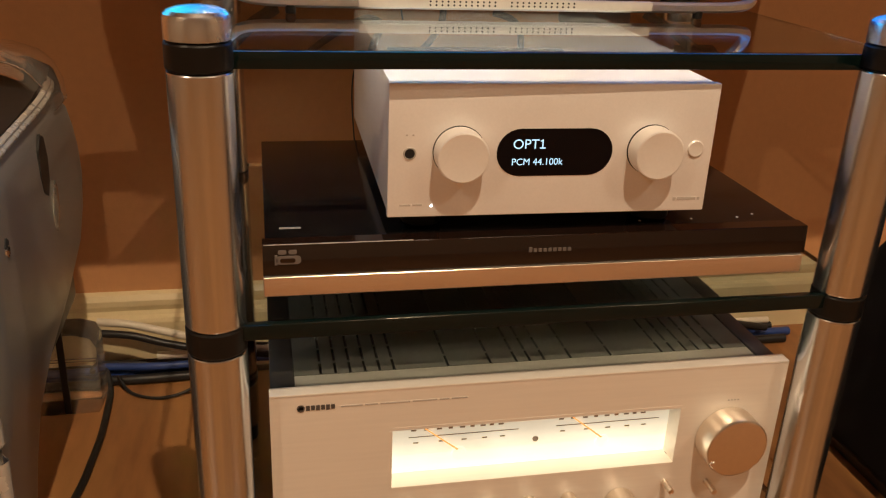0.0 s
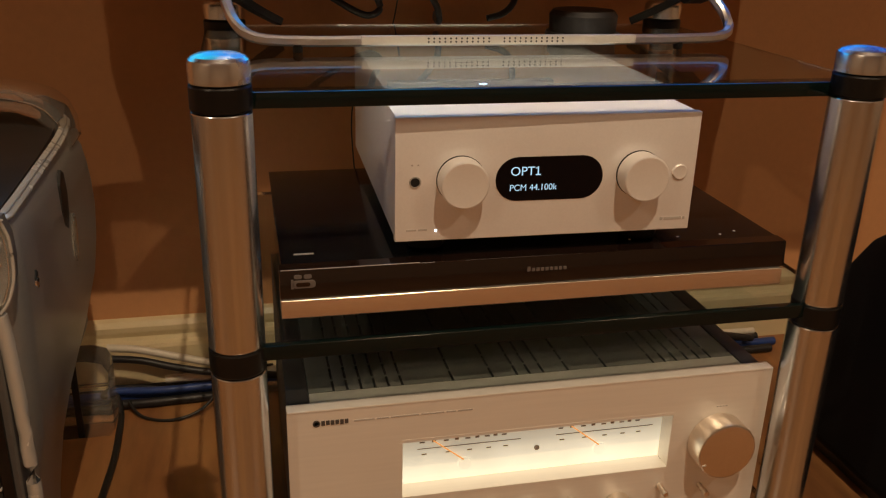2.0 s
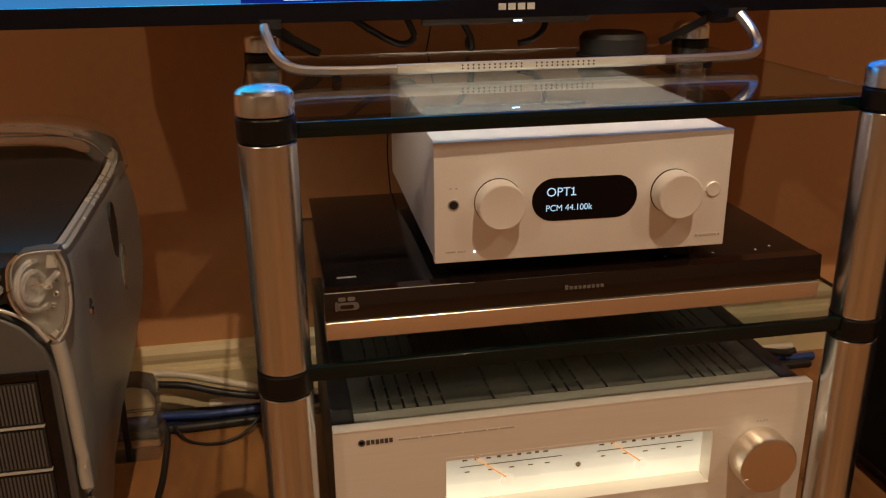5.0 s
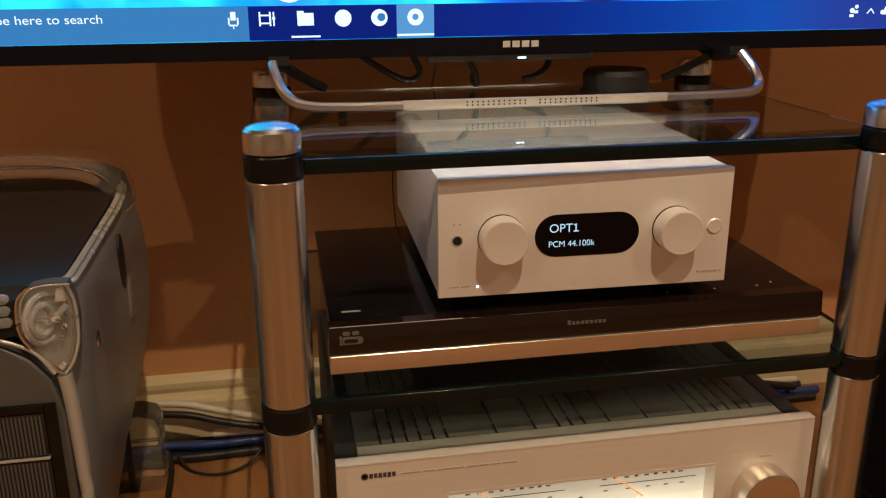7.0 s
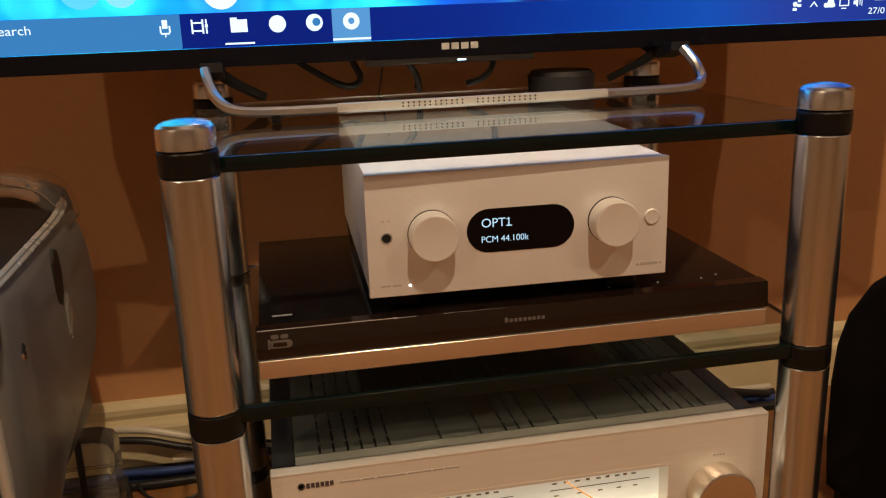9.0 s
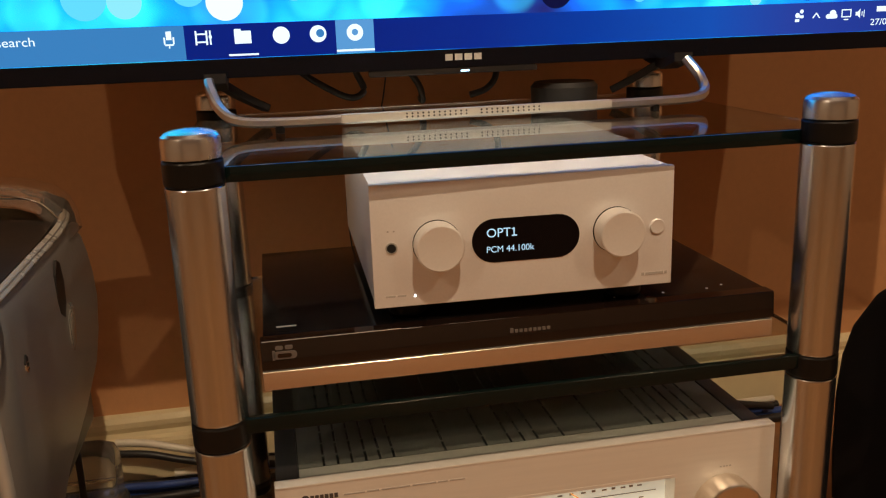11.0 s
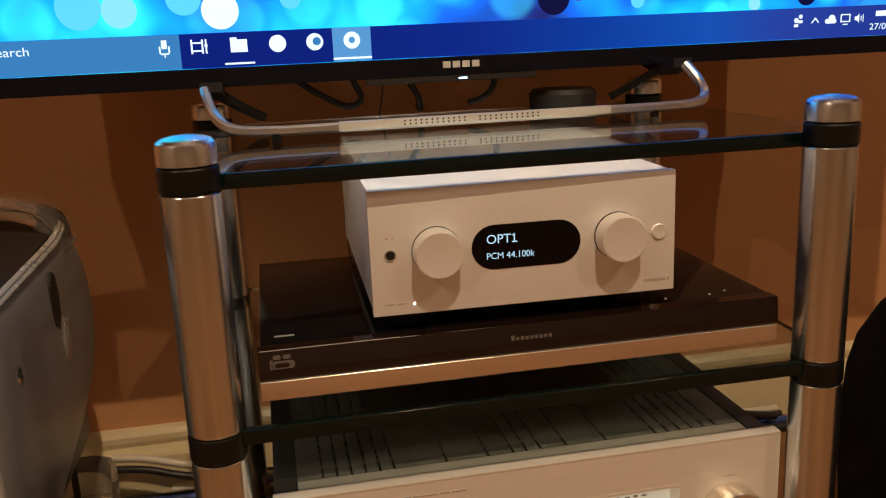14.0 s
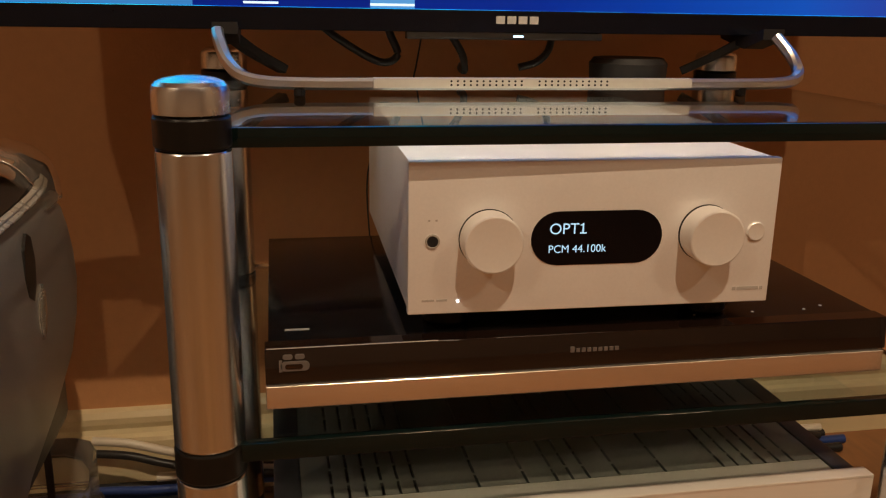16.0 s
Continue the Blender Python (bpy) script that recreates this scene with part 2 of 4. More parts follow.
def taskbar_glow():
    """The taskbar, deep blue, lighter towards one end."""
    m = glow("deep_blue_screen", (0.0, 0.028, 0.25), 1.0)
    n, l = m.node_tree.nodes, m.node_tree.links
    tc, sep, ramp, span = n.new("ShaderNodeTexCoord"), n.new("ShaderNodeSeparateXYZ"), n.new("ShaderNodeValToRGB"), n.new("ShaderNodeMapRange")
    l.new(tc.outputs["Object"], sep.inputs[0])
    span.inputs[1].default_value, span.inputs[2].default_value = 0.0, 0.8
    l.new(sep.outputs[0], span.inputs[0])
    l.new(span.outputs[0], ramp.inputs[0])
    e = ramp.color_ramp.elements
    e[0].position, e[0].color = 0.1, (0.0, 0.014, 0.22, 1)
    e[1].position, e[1].color = 0.95, (0.012, 0.035, 0.30, 1)
    for at, col in ((0.3, (0.0, 0.022, 0.28, 1)), (0.45, (0.0, 0.045, 0.38, 1)), (0.62, (0.005, 0.085, 0.50, 1)), (0.74, (0.02, 0.055, 0.38, 1))):
        e.new(at).color = col
    l.new(ramp.outputs[0], n["Principled BSDF"].inputs["Emission Color"])
    return m


M_TASKBAR = taskbar_glow()
M_PALESPOT = glow("pale_cyan_light_spot", (0.28, 0.85, 1.0), 1.1)
M_DARKSPOT = glow("dark_navy_spot", (0.002, 0.004, 0.05), 1.0)
M_PINKSPOT = glow("dull_violet_spot", (0.12, 0.08, 0.45), 1.0)
M_PICTURE = screen_picture()
M_DIAL = dial_glow()


# ---- building helpers ----
def box(x0, x1, y0, y1, z0, z1, bevel=0.0, seg=2, bm=None):
    own = bmesh.new()
    bmesh.ops.create_cube(own, size=1)
    for v in own.verts:
        v.co = (x0 + (v.co.x + 0.5) * (x1 - x0), y0 + (v.co.y + 0.5) * (y1 - y0), z0 + (v.co.z + 0.5) * (z1 - z0))
    if bevel:
        bmesh.ops.bevel(own, geom=own.edges[:], offset=bevel, segments=seg, affect="EDGES", profile=0.6)
    return join(bm, own)


def join(bm, own):
    if bm is None:
        return own
    me = bpy.data.meshes.new("temp")
    own.to_mesh(me)
    own.free()
    bm.from_mesh(me)
    bpy.data.meshes.remove(me)
    return bm


def lathe(profile, axis="z", at=(0, 0, 0), seg=40, bm=None):
    """A turned solid from (radius, height) steps, along z, or along -y for axis 'y' (height towards the viewer)."""
    own = bmesh.new()
    rings = []
    for r, h in profile:
        if r <= 1e-6:
            rings.append([own.verts.new((0, 0, h))])
        else:
            rings.append([own.verts.new((r * math.cos(a), r * math.sin(a), h)) for a in [2 * math.pi * i / seg for i in range(seg)]])
    for a, b in zip(rings, rings[1:]):
        for i in range(seg):
            j = (i + 1) % seg
            if len(a) == 1 and len(b) > 1:
                own.faces.new((a[0], b[i], b[j]))
            elif len(b) == 1 and len(a) > 1:
                own.faces.new((a[i], a[j], b[0]))
            elif len(a) > 1:
                own.faces.new((a[i], a[j], b[j], b[i]))
    if len(rings[0]) > 1:
        own.faces.new(rings[0][::-1])
    if len(rings[-1]) > 1:
        own.faces.new(rings[-1])
    bmesh.ops.recalc_face_normals(own, faces=own.faces[:])
    if axis == "y":
        own.transform(Matrix.Rotation(radians(90), 4, "X"))
    own.transform(Matrix.Translation(at))
    return join(bm, own)


def prism(outline, y0, y1, bevel=0.0, seg=2, plane="xz", bm=None):
    """A plate with an outline in xz (or yz, or xy), from y0 to y1 (or x, or z)."""
    own = bmesh.new()
    put = {"xz": lambda a, b, d: (a, d, b), "yz": lambda a, b, d: (d, a, b), "xy": lambda a, b, d: (a, b, d)}[plane]
    f = [own.verts.new(put(a, b, y0)) for a, b in outline]
    g = [own.verts.new(put(a, b, y1)) for a, b in outline]
    own.faces.new(f)
    own.faces.new(g[::-1])
    k = len(f)
    for i in range(k):
        own.faces.new((f[i], g[i], g[(i + 1) % k], f[(i + 1) % k]))
    bmesh.ops.recalc_face_normals(own, faces=own.faces[:])
    if bevel:
        caps = [e for e in own.edges if len({v.index >= 0 for v in e.verts}) and all(len(fc.verts) > 4 for fc in e.link_faces[:1] or ()) or any(len(fc.verts) > 4 for fc in e.link_faces)]
        bmesh.ops.bevel(own, geom=caps or own.edges[:], offset=bevel, segments=seg, affect="EDGES", profile=0.6)
    return join(bm, own)


def pill(cx, cz, w, h, n=14):
    """The outline of a bar with round ends."""
    r = h / 2
    pts = [(cx + w / 2 - r + r * math.cos(a), cz + r * math.sin(a)) for a in [-math.pi / 2 + math.pi * i / n for i in range(n + 1)]]
    return pts + [(cx - w / 2 + r - r * math.cos(a), cz - r * math.sin(a)) for a in [-math.pi / 2 + math.pi * i / n for i in range(n + 1)]]


def smooth_path(points, steps=8):
    """A smooth line through points."""
    p = [Vector(q) for q in points]
    p = [2 * p[0] - p[1]] + p + [2 * p[-1] - p[-2]]
    out = []
    for i in range(1, len(p) - 2):
        a, b, c, d = p[i - 1:i + 3]
        for k in range(steps):
            t = k / steps
            out.append(0.5 * ((2 * b) + (c - a) * t + (2 * a - 5 * b + 4 * c - d) * t * t + (3 * b - a - 3 * c + d) * t ** 3))
    return out + [p[-2]]


def sweep(points, section, bm=None, up=(0, 0, 1)):
    """A section (a, b) carried along points; a runs sideways, b along up."""
    own = bmesh.new()
    rings = []
    for i, p in enumerate(points):
        d = (points[min(i + 1, len(points) - 1)] - points[max(i - 1, 0)]).normalized()
        side = d.cross(Vector(up))
        side = side.normalized() if side.length > 1e-4 else Vector((1, 0, 0))
        top = side.cross(d).normalized()
        rings.append([own.verts.new(p + side * a + top * b) for a, b in section])
    k = len(section)
    for a, b in zip(rings, rings[1:]):
        for i in range(k):
            own.faces.new((a[i], a[(i + 1) % k], b[(i + 1) % k], b[i]))
    own.faces.new(rings[0][::-1])
    own.faces.new(rings[-1])
    bmesh.ops.recalc_face_normals(own, faces=own.faces[:])
    return join(bm, own)


def round_section(r, n=10):
    return [(r * math.cos(2 * math.pi * i / n), r * math.sin(2 * math.pi * i / n)) for i in range(n)]


def flat_section(w, h, c):
    return [(-w + c, -h), (w - c, -h), (w, -h + c), (w, h - c), (w - c, h), (-w + c, h), (-w, h - c), (-w, -h + c)]


WORLD_AT = {}


def thing(name, at, label, category, group="", kind="", turn=None, shift=(0, 0, 0), size=1.0):
    """An Empty at a thing's base. Its parts are given in world metres, or in its own when it is turned."""
    ob = new(name)
    ob.empty_display_size = 0.05
    ob.location = Vector(at) + Vector(shift)
    ob.scale = (size,) * 3
    if turn is not None:
        ob.rotation_euler = (0, 0, radians(turn))
        WORLD_AT[ob.name] = Vector((0, 0, 0))
    else:
        WORLD_AT[ob.name] = Vector(at)
    return tagged(ob, label, category, group, kind)


def mesh_of(name, bm, material, sharp=20):
    me = bpy.data.meshes.new(name)
    bm.to_mesh(me)
    bm.free()
    me.materials.append(material)
    me.shade_smooth()
    me.set_sharp_from_angle(angle=radians(sharp))
    return me


def part(name, bm, material, parent, label="", sharp=20):
    ob = new(name, mesh_of(name, bm, material, sharp))
    ob.parent = parent
    ob.matrix_parent_inverse = Matrix.Translation(-WORLD_AT.get(parent.name, Vector((0, 0, 0))))
    return tagged(ob, label)


def solid(name, bm, material, label="", category="", kind="", group="", sharp=20):
    """A thing, or a piece of the setting, of one mesh."""
    return tagged(new(name, mesh_of(name, bm, material, sharp)), label, category, group, kind)


def letters(text, x, z, width, height, y, material, name, parent, bold=0.0):
    """Raised writing that faces -y, its lower left corner at x, z."""
    cu = bpy.data.curves.new(name, "FONT")
    cu.body, cu.size, cu.extrude, cu.offset = text, 1.0, 0.0, bold
    tmp = bpy.data.objects.new(name, cu)
    scene.collection.objects.link(tmp)
    bpy.context.view_layer.update()
    me = bpy.data.meshes.new_from_object(tmp.evaluated_get(bpy.context.evaluated_depsgraph_get()))
    bpy.data.objects.remove(tmp)
    co = np.array([v.co[:] for v in me.vertices])
    lo, hi = co.min(0), co.max(0)
    for v in me.vertices:
        v.co = (x + (v.co.x - lo[0]) / (hi[0] - lo[0]) * width, y, z + (v.co.y - lo[1]) / (hi[1] - lo[1]) * height)
    me.materials.append(material)
    ob = new(name, me)
    ob.parent = parent
    ob.matrix_parent_inverse = Matrix.Translation(-WORLD_AT.get(parent.name, Vector((0, 0, 0))))
    return ob


# ---- the room ----
X0, X1, Y0, Y1, CEIL, FZ = -2.3, 2.7, -3.2, 1.166, 2.4, 0.005
solid("floor", box(X0 - 0.1, X1 + 0.1, Y0 - 0.1, Y1 + 0.1, FZ - 0.1, FZ), M_FLOOR, "red-brown polished wooden floor with blotchy grain", "floor", "structure")
solid("ceiling", box(X0 - 0.1, X1 + 0.1, Y0 - 0.1, Y1 + 0.1, CEIL, CEIL + 0.1), M_CEIL, "plain white painted ceiling", "ceiling", "structure")
solid("wall_north", box(X0 - 0.1, X1 + 0.1, Y1, Y1 + 0.1, FZ, CEIL), M_WALL, "warm tan painted wall behind the hi-fi rack", "wall", "structure")
solid("wall_south", box(X0 - 0.1, X1 + 0.1, Y0 - 0.1, Y0, FZ, CEIL), M_FARWALL, "warm tan painted wall", "wall", "structure")
solid("wall_west", box(X0 - 0.1, X0, Y0, Y1, FZ, CEIL), M_FARWALL, "warm tan painted wall", "wall", "structure")
solid("wall_east", box(X1, X1 + 0.1, Y0, Y1, FZ, CEIL), M_FARWALL, "warm tan painted wall", "wall", "structure")
# moulded skirting: face, hollow, rounded top
SK = [(Y1, FZ), (Y1 - 0.022, FZ), (Y1 - 0.022, 0.070), (Y1 - 0.0195, 0.075), (Y1 - 0.013, 0.078), (Y1 - 0.010, 0.084), (Y1 - 0.013, 0.092),
      (Y1 - 0.013, 0.100), (Y1 - 0.008, 0.107), (Y1, 0.110)]
solid("baseboard", prism(SK, X0, X1, plane="yz"), M_SKIRT, "cream gloss-painted moulded skirting board along the wall", "skirting board", "structure")
for place, watts in LAMP_SPOTS:
    lamp = thing("ceiling_lamp", (place[0], place[1], CEIL), "round ceiling spot lamp giving warm light", "ceiling lamp", "ceiling lamps")
    part("rim", lathe([(0.052, CEIL - 0.001), (0.052, CEIL - 0.006), (0.042, CEIL - 0.01), (0.042, CEIL - 0.004)], at=(place[0], place[1], 0)), M_CAP, lamp)
    part("bulb", lathe([(0.0, CEIL - 0.0145), (0.03, CEIL - 0.0125), (0.036, CEIL - 0.0105)], at=(place[0], place[1], 0)), M_BULB, lamp)

# ---- the hi-fi rack ----
POSTS = [(-0.0345, 0.572), (0.467, 0.572), (-0.0345, 0.935), (0.467, 0.935)]
rack = thing("hifi_rack", (0.216, 0.75, FZ), "hi-fi rack of smoked glass shelves on round aluminium posts", "hi-fi rack")
PR = 0.0213
for px, py in POSTS:
    for z0, z1 in ((0.028, 0.086), (0.107, 0.336), (0.357, 0.538)):
        part("post", lathe([(PR - 0.002, z0), (PR - 0.0004, z0 + 0.0006), (PR, z0 + 0.0015), (PR, z1 - 0.0015), (PR - 0.0004, z1 - 0.0006), (PR - 0.002, z1)], at=(px, py, 0), seg=56), M_POST, rack)
    for z0, z1 in ((0.086, 0.107), (0.336, 0.357), (0.538, 0.557)):
        part("collar", lathe([(PR - 0.002, z0), (PR - 0.0003, z0 + 0.0008), (PR + 0.0003, z0 + 0.002), (PR + 0.0003, z1 - 0.002), (PR - 0.0003, z1 - 0.0008), (PR - 0.002, z1)], at=(px, py, 0), seg=56), M_RING, rack, "black plastic collar clamping the glass")
    part("cap", lathe([(PR - 0.002, 0.557), (PR, 0.5578), (PR, 0.5705), (PR - 0.0008, 0.573), (PR - 0.003, 0.5752), (PR - 0.007, 0.5768), (0.007, 0.578), (0, 0.5784)], at=(px, py, 0), seg=56), M_CAP, rack, "domed polished aluminium cap")
    part("foot", lathe([(0.016, FZ), (0.019, FZ + 0.003), (0.019, 0.025), (0.016, 0.028)], at=(px, py, 0)), M_RING, rack)
GX0, GX1, GY0, GY1 = -0.0525, 0.486, 0.562, 0.955
for z0, z1, g0 in ((0.0935, 0.1055, GY0), (0.345, 0.357, GY0), (0.5362, 0.5479, GY0 + 0.0185)):
    shelf = part("glass_shelf", box(GX0, GX1, g0 + 0.0067, GY1, z0, z1), M_GLASS, rack, "smoked glass shelf")
    shelf.visible_shadow = False
    part("glass_edge", box(GX0, GX1, g0, g0 + 0.0065, z0, z1, 0.0007), M_EDGE, shelf, "dark green polished glass edge")
    for gx in (GX0 - 0.0022, GX1 + 0.0002):
        part("glass_edge", box(gx, gx + 0.002, g0 + 0.03, GY1, z0 + 0.0008, z1 - 0.0008), M_EDGE, shelf)

# ---- disc player on the middle shelf ----
player = thing("disc_player", (0.2175, 0.70, 0.357), "slim black disc recorder with glossy smoked front and silver strip", "disc player")
part("body", box(0.004, 0.432, 0.60, 0.86, 0.370, 0.4065, 0.0015), M_BLACKGLOSS, player)
part("lid", box(0.002, 0.4345, 0.597, 0.862, 0.4068, 0.4083, 0.0006), M_BLACKGLOSS, player, "glossy black top plate")
front = part("front_panel", prism([(0.5835, 0.3862), (0.600, 0.3862), (0.600, 0.4087), (0.5865, 0.4087), (0.5858, 0.4084), (0.5855, 0.4075)], 0.0, 0.4355, plane="yz"), M_BROWNGLOSS, player, "dark glossy drop-down front panel")
part("strip", box(0.0, 0.4325, 0.580, 0.600, 0.3705, 0.3858, 0.0008, 3), M_STRIP, player, "brushed silver lower strip")
# pale sliver stands in for the highlight on the left of the front edge
part("edge_highlight", box(0.001, 0.110, 0.5858, 0.5864, 0.4087, 0.4091), M_LOGO, player, "painted highlight along the top front edge")
for i in range(9):
    part("logo_mark", box(0.1995 + i * 0.0039, 0.2022 + i * 0.0039, 0.5836, 0.5862, 0.3962, 0.3988 if i else 0.4000), M_DULLPRINT, front, "dull grey logo mark")
for bx in (0.011, 0.0185):
    part("badge", prism(pill(bx + 0.003, 0.4035, 0.0062, 0.0032), 0.5842, 0.588), M_DULLPRINT, front)
part("badge", prism(pill(0.0185, 0.3975, 0.018, 0.0062), 0.5834, 0.587), M_DULLPRINT, front, "pale disc emblem")
part("badge", prism(pill(0.0178, 0.3975, 0.011, 0.0032), 0.5830, 0.5835), M_BROWNGLOSS, front)
part("badge", box(0.0085, 0.0105, 0.5834, 0.588, 0.394, 0.4015), M_DULLPRINT, front)
part("open_mark", box(0.013, 0.029, 0.6185, 0.6215, 0.4083, 0.4086), M_PCTRIM, player)
for bx in (0.300, 0.345, 0.386, 0.403):
    part("touch_mark", lathe([(0.0011, 0.4083), (0.0011, 0.4087), (0, 0.4087)], at=(bx, 0.611 + (0.006 if bx > 0.4 else 0), 0), seg=12), M_LOGO, player)
for fx, fy in ((0.04, 0.625), (0.395, 0.625), (0.04, 0.83), (0.395, 0.83)):
    part("foot", lathe([(0.013, 0.357), (0.014, 0.359), (0.014, 0.3705)], at=(fx, fy, 0), seg=24), M_RING, player)

# ---- digital converter on the disc player; metres of its own, from its lower left front corner ----
DW, DH, DD = 0.2478, 0.1003, 0.292
dac = thing("digital_converter", (0.0914, 0.6025, 0.4238), "satin silver digital audio converter with two knobs and an oval display", "hi-fi unit", turn=-1.1)
dac.scale.x = 1.012
part("case", box(0.0012, DW - 0.0012, 0.0, DD, 0.0, DH - 0.0005, 0.0012), M_DAC, dac)
face = part("front_panel", box(0, DW, -0.0075, 0.0, 0.0, DH, 0.0011, 3), M_DAC, dac, "thick satin silver front panel")
disp = part("display", prism(pill(0.1236, 0.0488, 0.0885, 0.0362), -0.0079, -0.0070), M_DISPLAY, face, "black oval display with lit writing")
letters("OPT1", 0.0915, 0.0518, 0.0226, 0.0072, -0.0082, M_OLED, "display_text", face, 0.0)
part("display_text", box(0.1116, 0.1160, -0.0083, -0.0082, 0.0518, 0.0527), M_OLED, face)
part("display_text", box(0.1117, 0.1131, -0.0083, -0.0082, 0.0573, 0.0581), M_OLED, face)
letters("PCM 44.100k", 0.0912, 0.0392, 0.0388, 0.0052, -0.0082, M_OLED, "display_text", face, 0.0)
KR = 0.0189
for kx in (0.0514, 0.1985):
    part("knob_gap", lathe([(KR + 0.0004, 0.0075), (KR + 0.0004, 0.0078), (0, 0.0078)], "y", (kx, 0, 0.0502), 56), M_HOLE, face)
    part("knob", lathe([(KR - 0.0006, 0.0085), (KR, 0.0091), (KR, 0.0245), (KR - 0.0004, 0.0254), (KR - 0.0013, 0.0258), (KR - 0.0028, 0.0256), (0, 0.0252)], "y", (kx, 0, 0.0502), 72), M_KNOB, face, "round silver knob")
part("button", lathe([(0.0064, 0.007), (0.0064, 0.0086), (0.0058, 0.0091), (0.0045, 0.0089), (0, 0.0086)], "y", (0.2340, 0, 0.0503), 40), M_KNOB, face, "round silver power button")
part("jack_rim", lathe([(0.0047, 0.0072), (0.0047, 0.0083), (0.0038, 0.0085), (0.0034, 0.0080)], "y", (0.0155, 0, 0.0490), 32), M_PCTRIM, face)
part("jack_hole", lathe([(0.0036, 0.0074), (0.0036, 0.0083), (0, 0.0083)], "y", (0.0155, 0, 0.0490), 28), M_HOLE, face, "black headphone socket")
part("led", lathe([(0.0008, 0.007), (0.0008, 0.0079), (0.0005, 0.0081), (0, 0.0082)], "y", (0.0325, 0, 0.0085), 16), M_LED, face, "tiny white power light")
for x, w in ((0.2215, 0.0025), (0.2248, 0.0155), (0.2415, 0.002)):
    part("logo_mark", box(x, x + w, -0.0078, -0.0072, 0.0088, 0.0112), M_FAINT, face, "faint grey logo mark")
for x, w in ((0.009, 0.008), (0.0185, 0.007)):
    part("print", box(x, x + w, -0.0077, -0.0072, 0.0086, 0.0100), M_FAINT, face)
for x, w in ((0.0125, 0.0014), (0.0172, 0.0014)):
    part("print", box(x, x + w, -0.0077, -0.0072, 0.0620, 0.0632), M_FAINT, face)
for fx, fy in ((0.03, 0.025), (DW - 0.03, 0.025), (0.03, DD - 0.04), (DW - 0.03, DD - 0.04)):
    part("foot", lathe([(0.014, -0.0149), (0.0155, -0.013), (0.0155, 0.0004)], at=(fx, fy, 0), seg=28), M_RING, dac)

# ---- integrated amplifier on the bottom shelf ----
AX0, AX1, AZ0, AZ1 = 0.0005, 0.4442, 0.122, 0.2818
amp = thing("amplifier", (0.2225, 0.75, 0.1055), "champagne-silver stereo amplifier with lit level meters", "amplifier")
part("chassis", box(AX0 + 0.004, AX1 - 0.004, 0.6085, 0.935, AZ0 + 0.003, 0.2705, 0.001), M_BLACKSATIN, amp)
for a, b in ((AX0 + 0.001, 0.0205), (0.4265, AX1 - 0.001)):
    part("side_panel", box(a, b, 0.597, 0.937, AZ0 + 0.002, 0.2785, 0.0012), M_BLACKSATIN, amp, "black side panel")
WX0, WX1, WZ0, WZ1 = 0.0973, 0.3490, 0.1875, 0.2433
fp = bmesh.new()
for a, b, c, d in ((AX0, AX1, WZ1, AZ1), (AX0, AX1, AZ0, WZ0), (AX0, WX0, WZ0, WZ1), (WX1, AX1, WZ0, WZ1)):
    box(a, b, 0.584, 0.596, c, d, bm=fp)
bmesh.ops.remove_doubles(fp, verts=fp.verts[:], dist=1e-5)
panel = part("front_panel", fp, M_AMP, amp, "champagne-silver brushed front panel")
part("panel_lip", box(AX0, AX1, 0.5835, 0.5962, AZ1 + 0.0001, AZ1 + 0.0022, 0.0009), M_AMP, panel)
dial = part("meter_dial", box(WX0 - 0.002, WX1 + 0.002, 0.6035, 0.606, WZ0 - 0.002, WZ1 + 0.002), M_DIAL, amp, "glowing cream meter dial")
for a, b, c, d in ((WX0 - 0.003, WX0 - 0.0002, WZ0, WZ1), (WX1 + 0.0002, WX1 + 0.003, WZ0, WZ1), (WX0, WX1, WZ1 + 0.0002, WZ1 + 0.003), (WX0, WX1, WZ0 - 0.003, WZ0 - 0.0002)):
    part("window_rim", box(a, b, 0.5838, 0.6035, c, d), M_AMP, panel)
for cx in (0.158, 0.288):
    part("scale_line", box(cx - 0.044, cx + 0.052, 0.6030, 0.6034, 0.2220, 0.2227), M_DIALPRINT, dial)
    for i in range(9):
        tx = cx - 0.042 + i * 0.0115 * (1 - 0.022 * i)
        part("tick", box(tx, tx + (0.0035 if i % 2 else 0.0045), 0.6030, 0.6034, 0.2283, 0.2303 if i % 2 else 0.2297), M_DIALPRINT, dial)
        if i % 2 == 0:
            part("tick", box(tx + 0.002, tx + 0.0065, 0.6030, 0.6034, 0.2160, 0.2171), M_DIALPRINT, dial)
    for i in range(4):
        part("tick", box(cx - 0.012 + i * 0.012, cx - 0.009 + i * 0.012, 0.6030, 0.6034, 0.2370, 0.2380), M_DIALPRINT, dial)
    # needle and hub emit, in place of the dial lamps' light on them
    part("needle", prism([(cx - 0.0305, 0.2310), (cx - 0.0295, 0.2315), (cx - 0.0010, 0.2085), (cx - 0.0022, 0.2077)], 0.6008, 0.6014), M_NEEDLE, dial, "orange meter needle")
    part("needle_hub", lathe([(0.0062, 0.0), (0.0060, 0.0012), (0.0040, 0.0020), (0, 0.0022)], "y", (cx, 0.6035, 0.2030), 28), M_DIAL, dial)
part("dial_lamp", lathe([(0.0026, 0), (0.0026, 0.001), (0, 0.0012)], "y", (0.2260, 0.6035, 0.2110), 20), M_FAINT, dial)
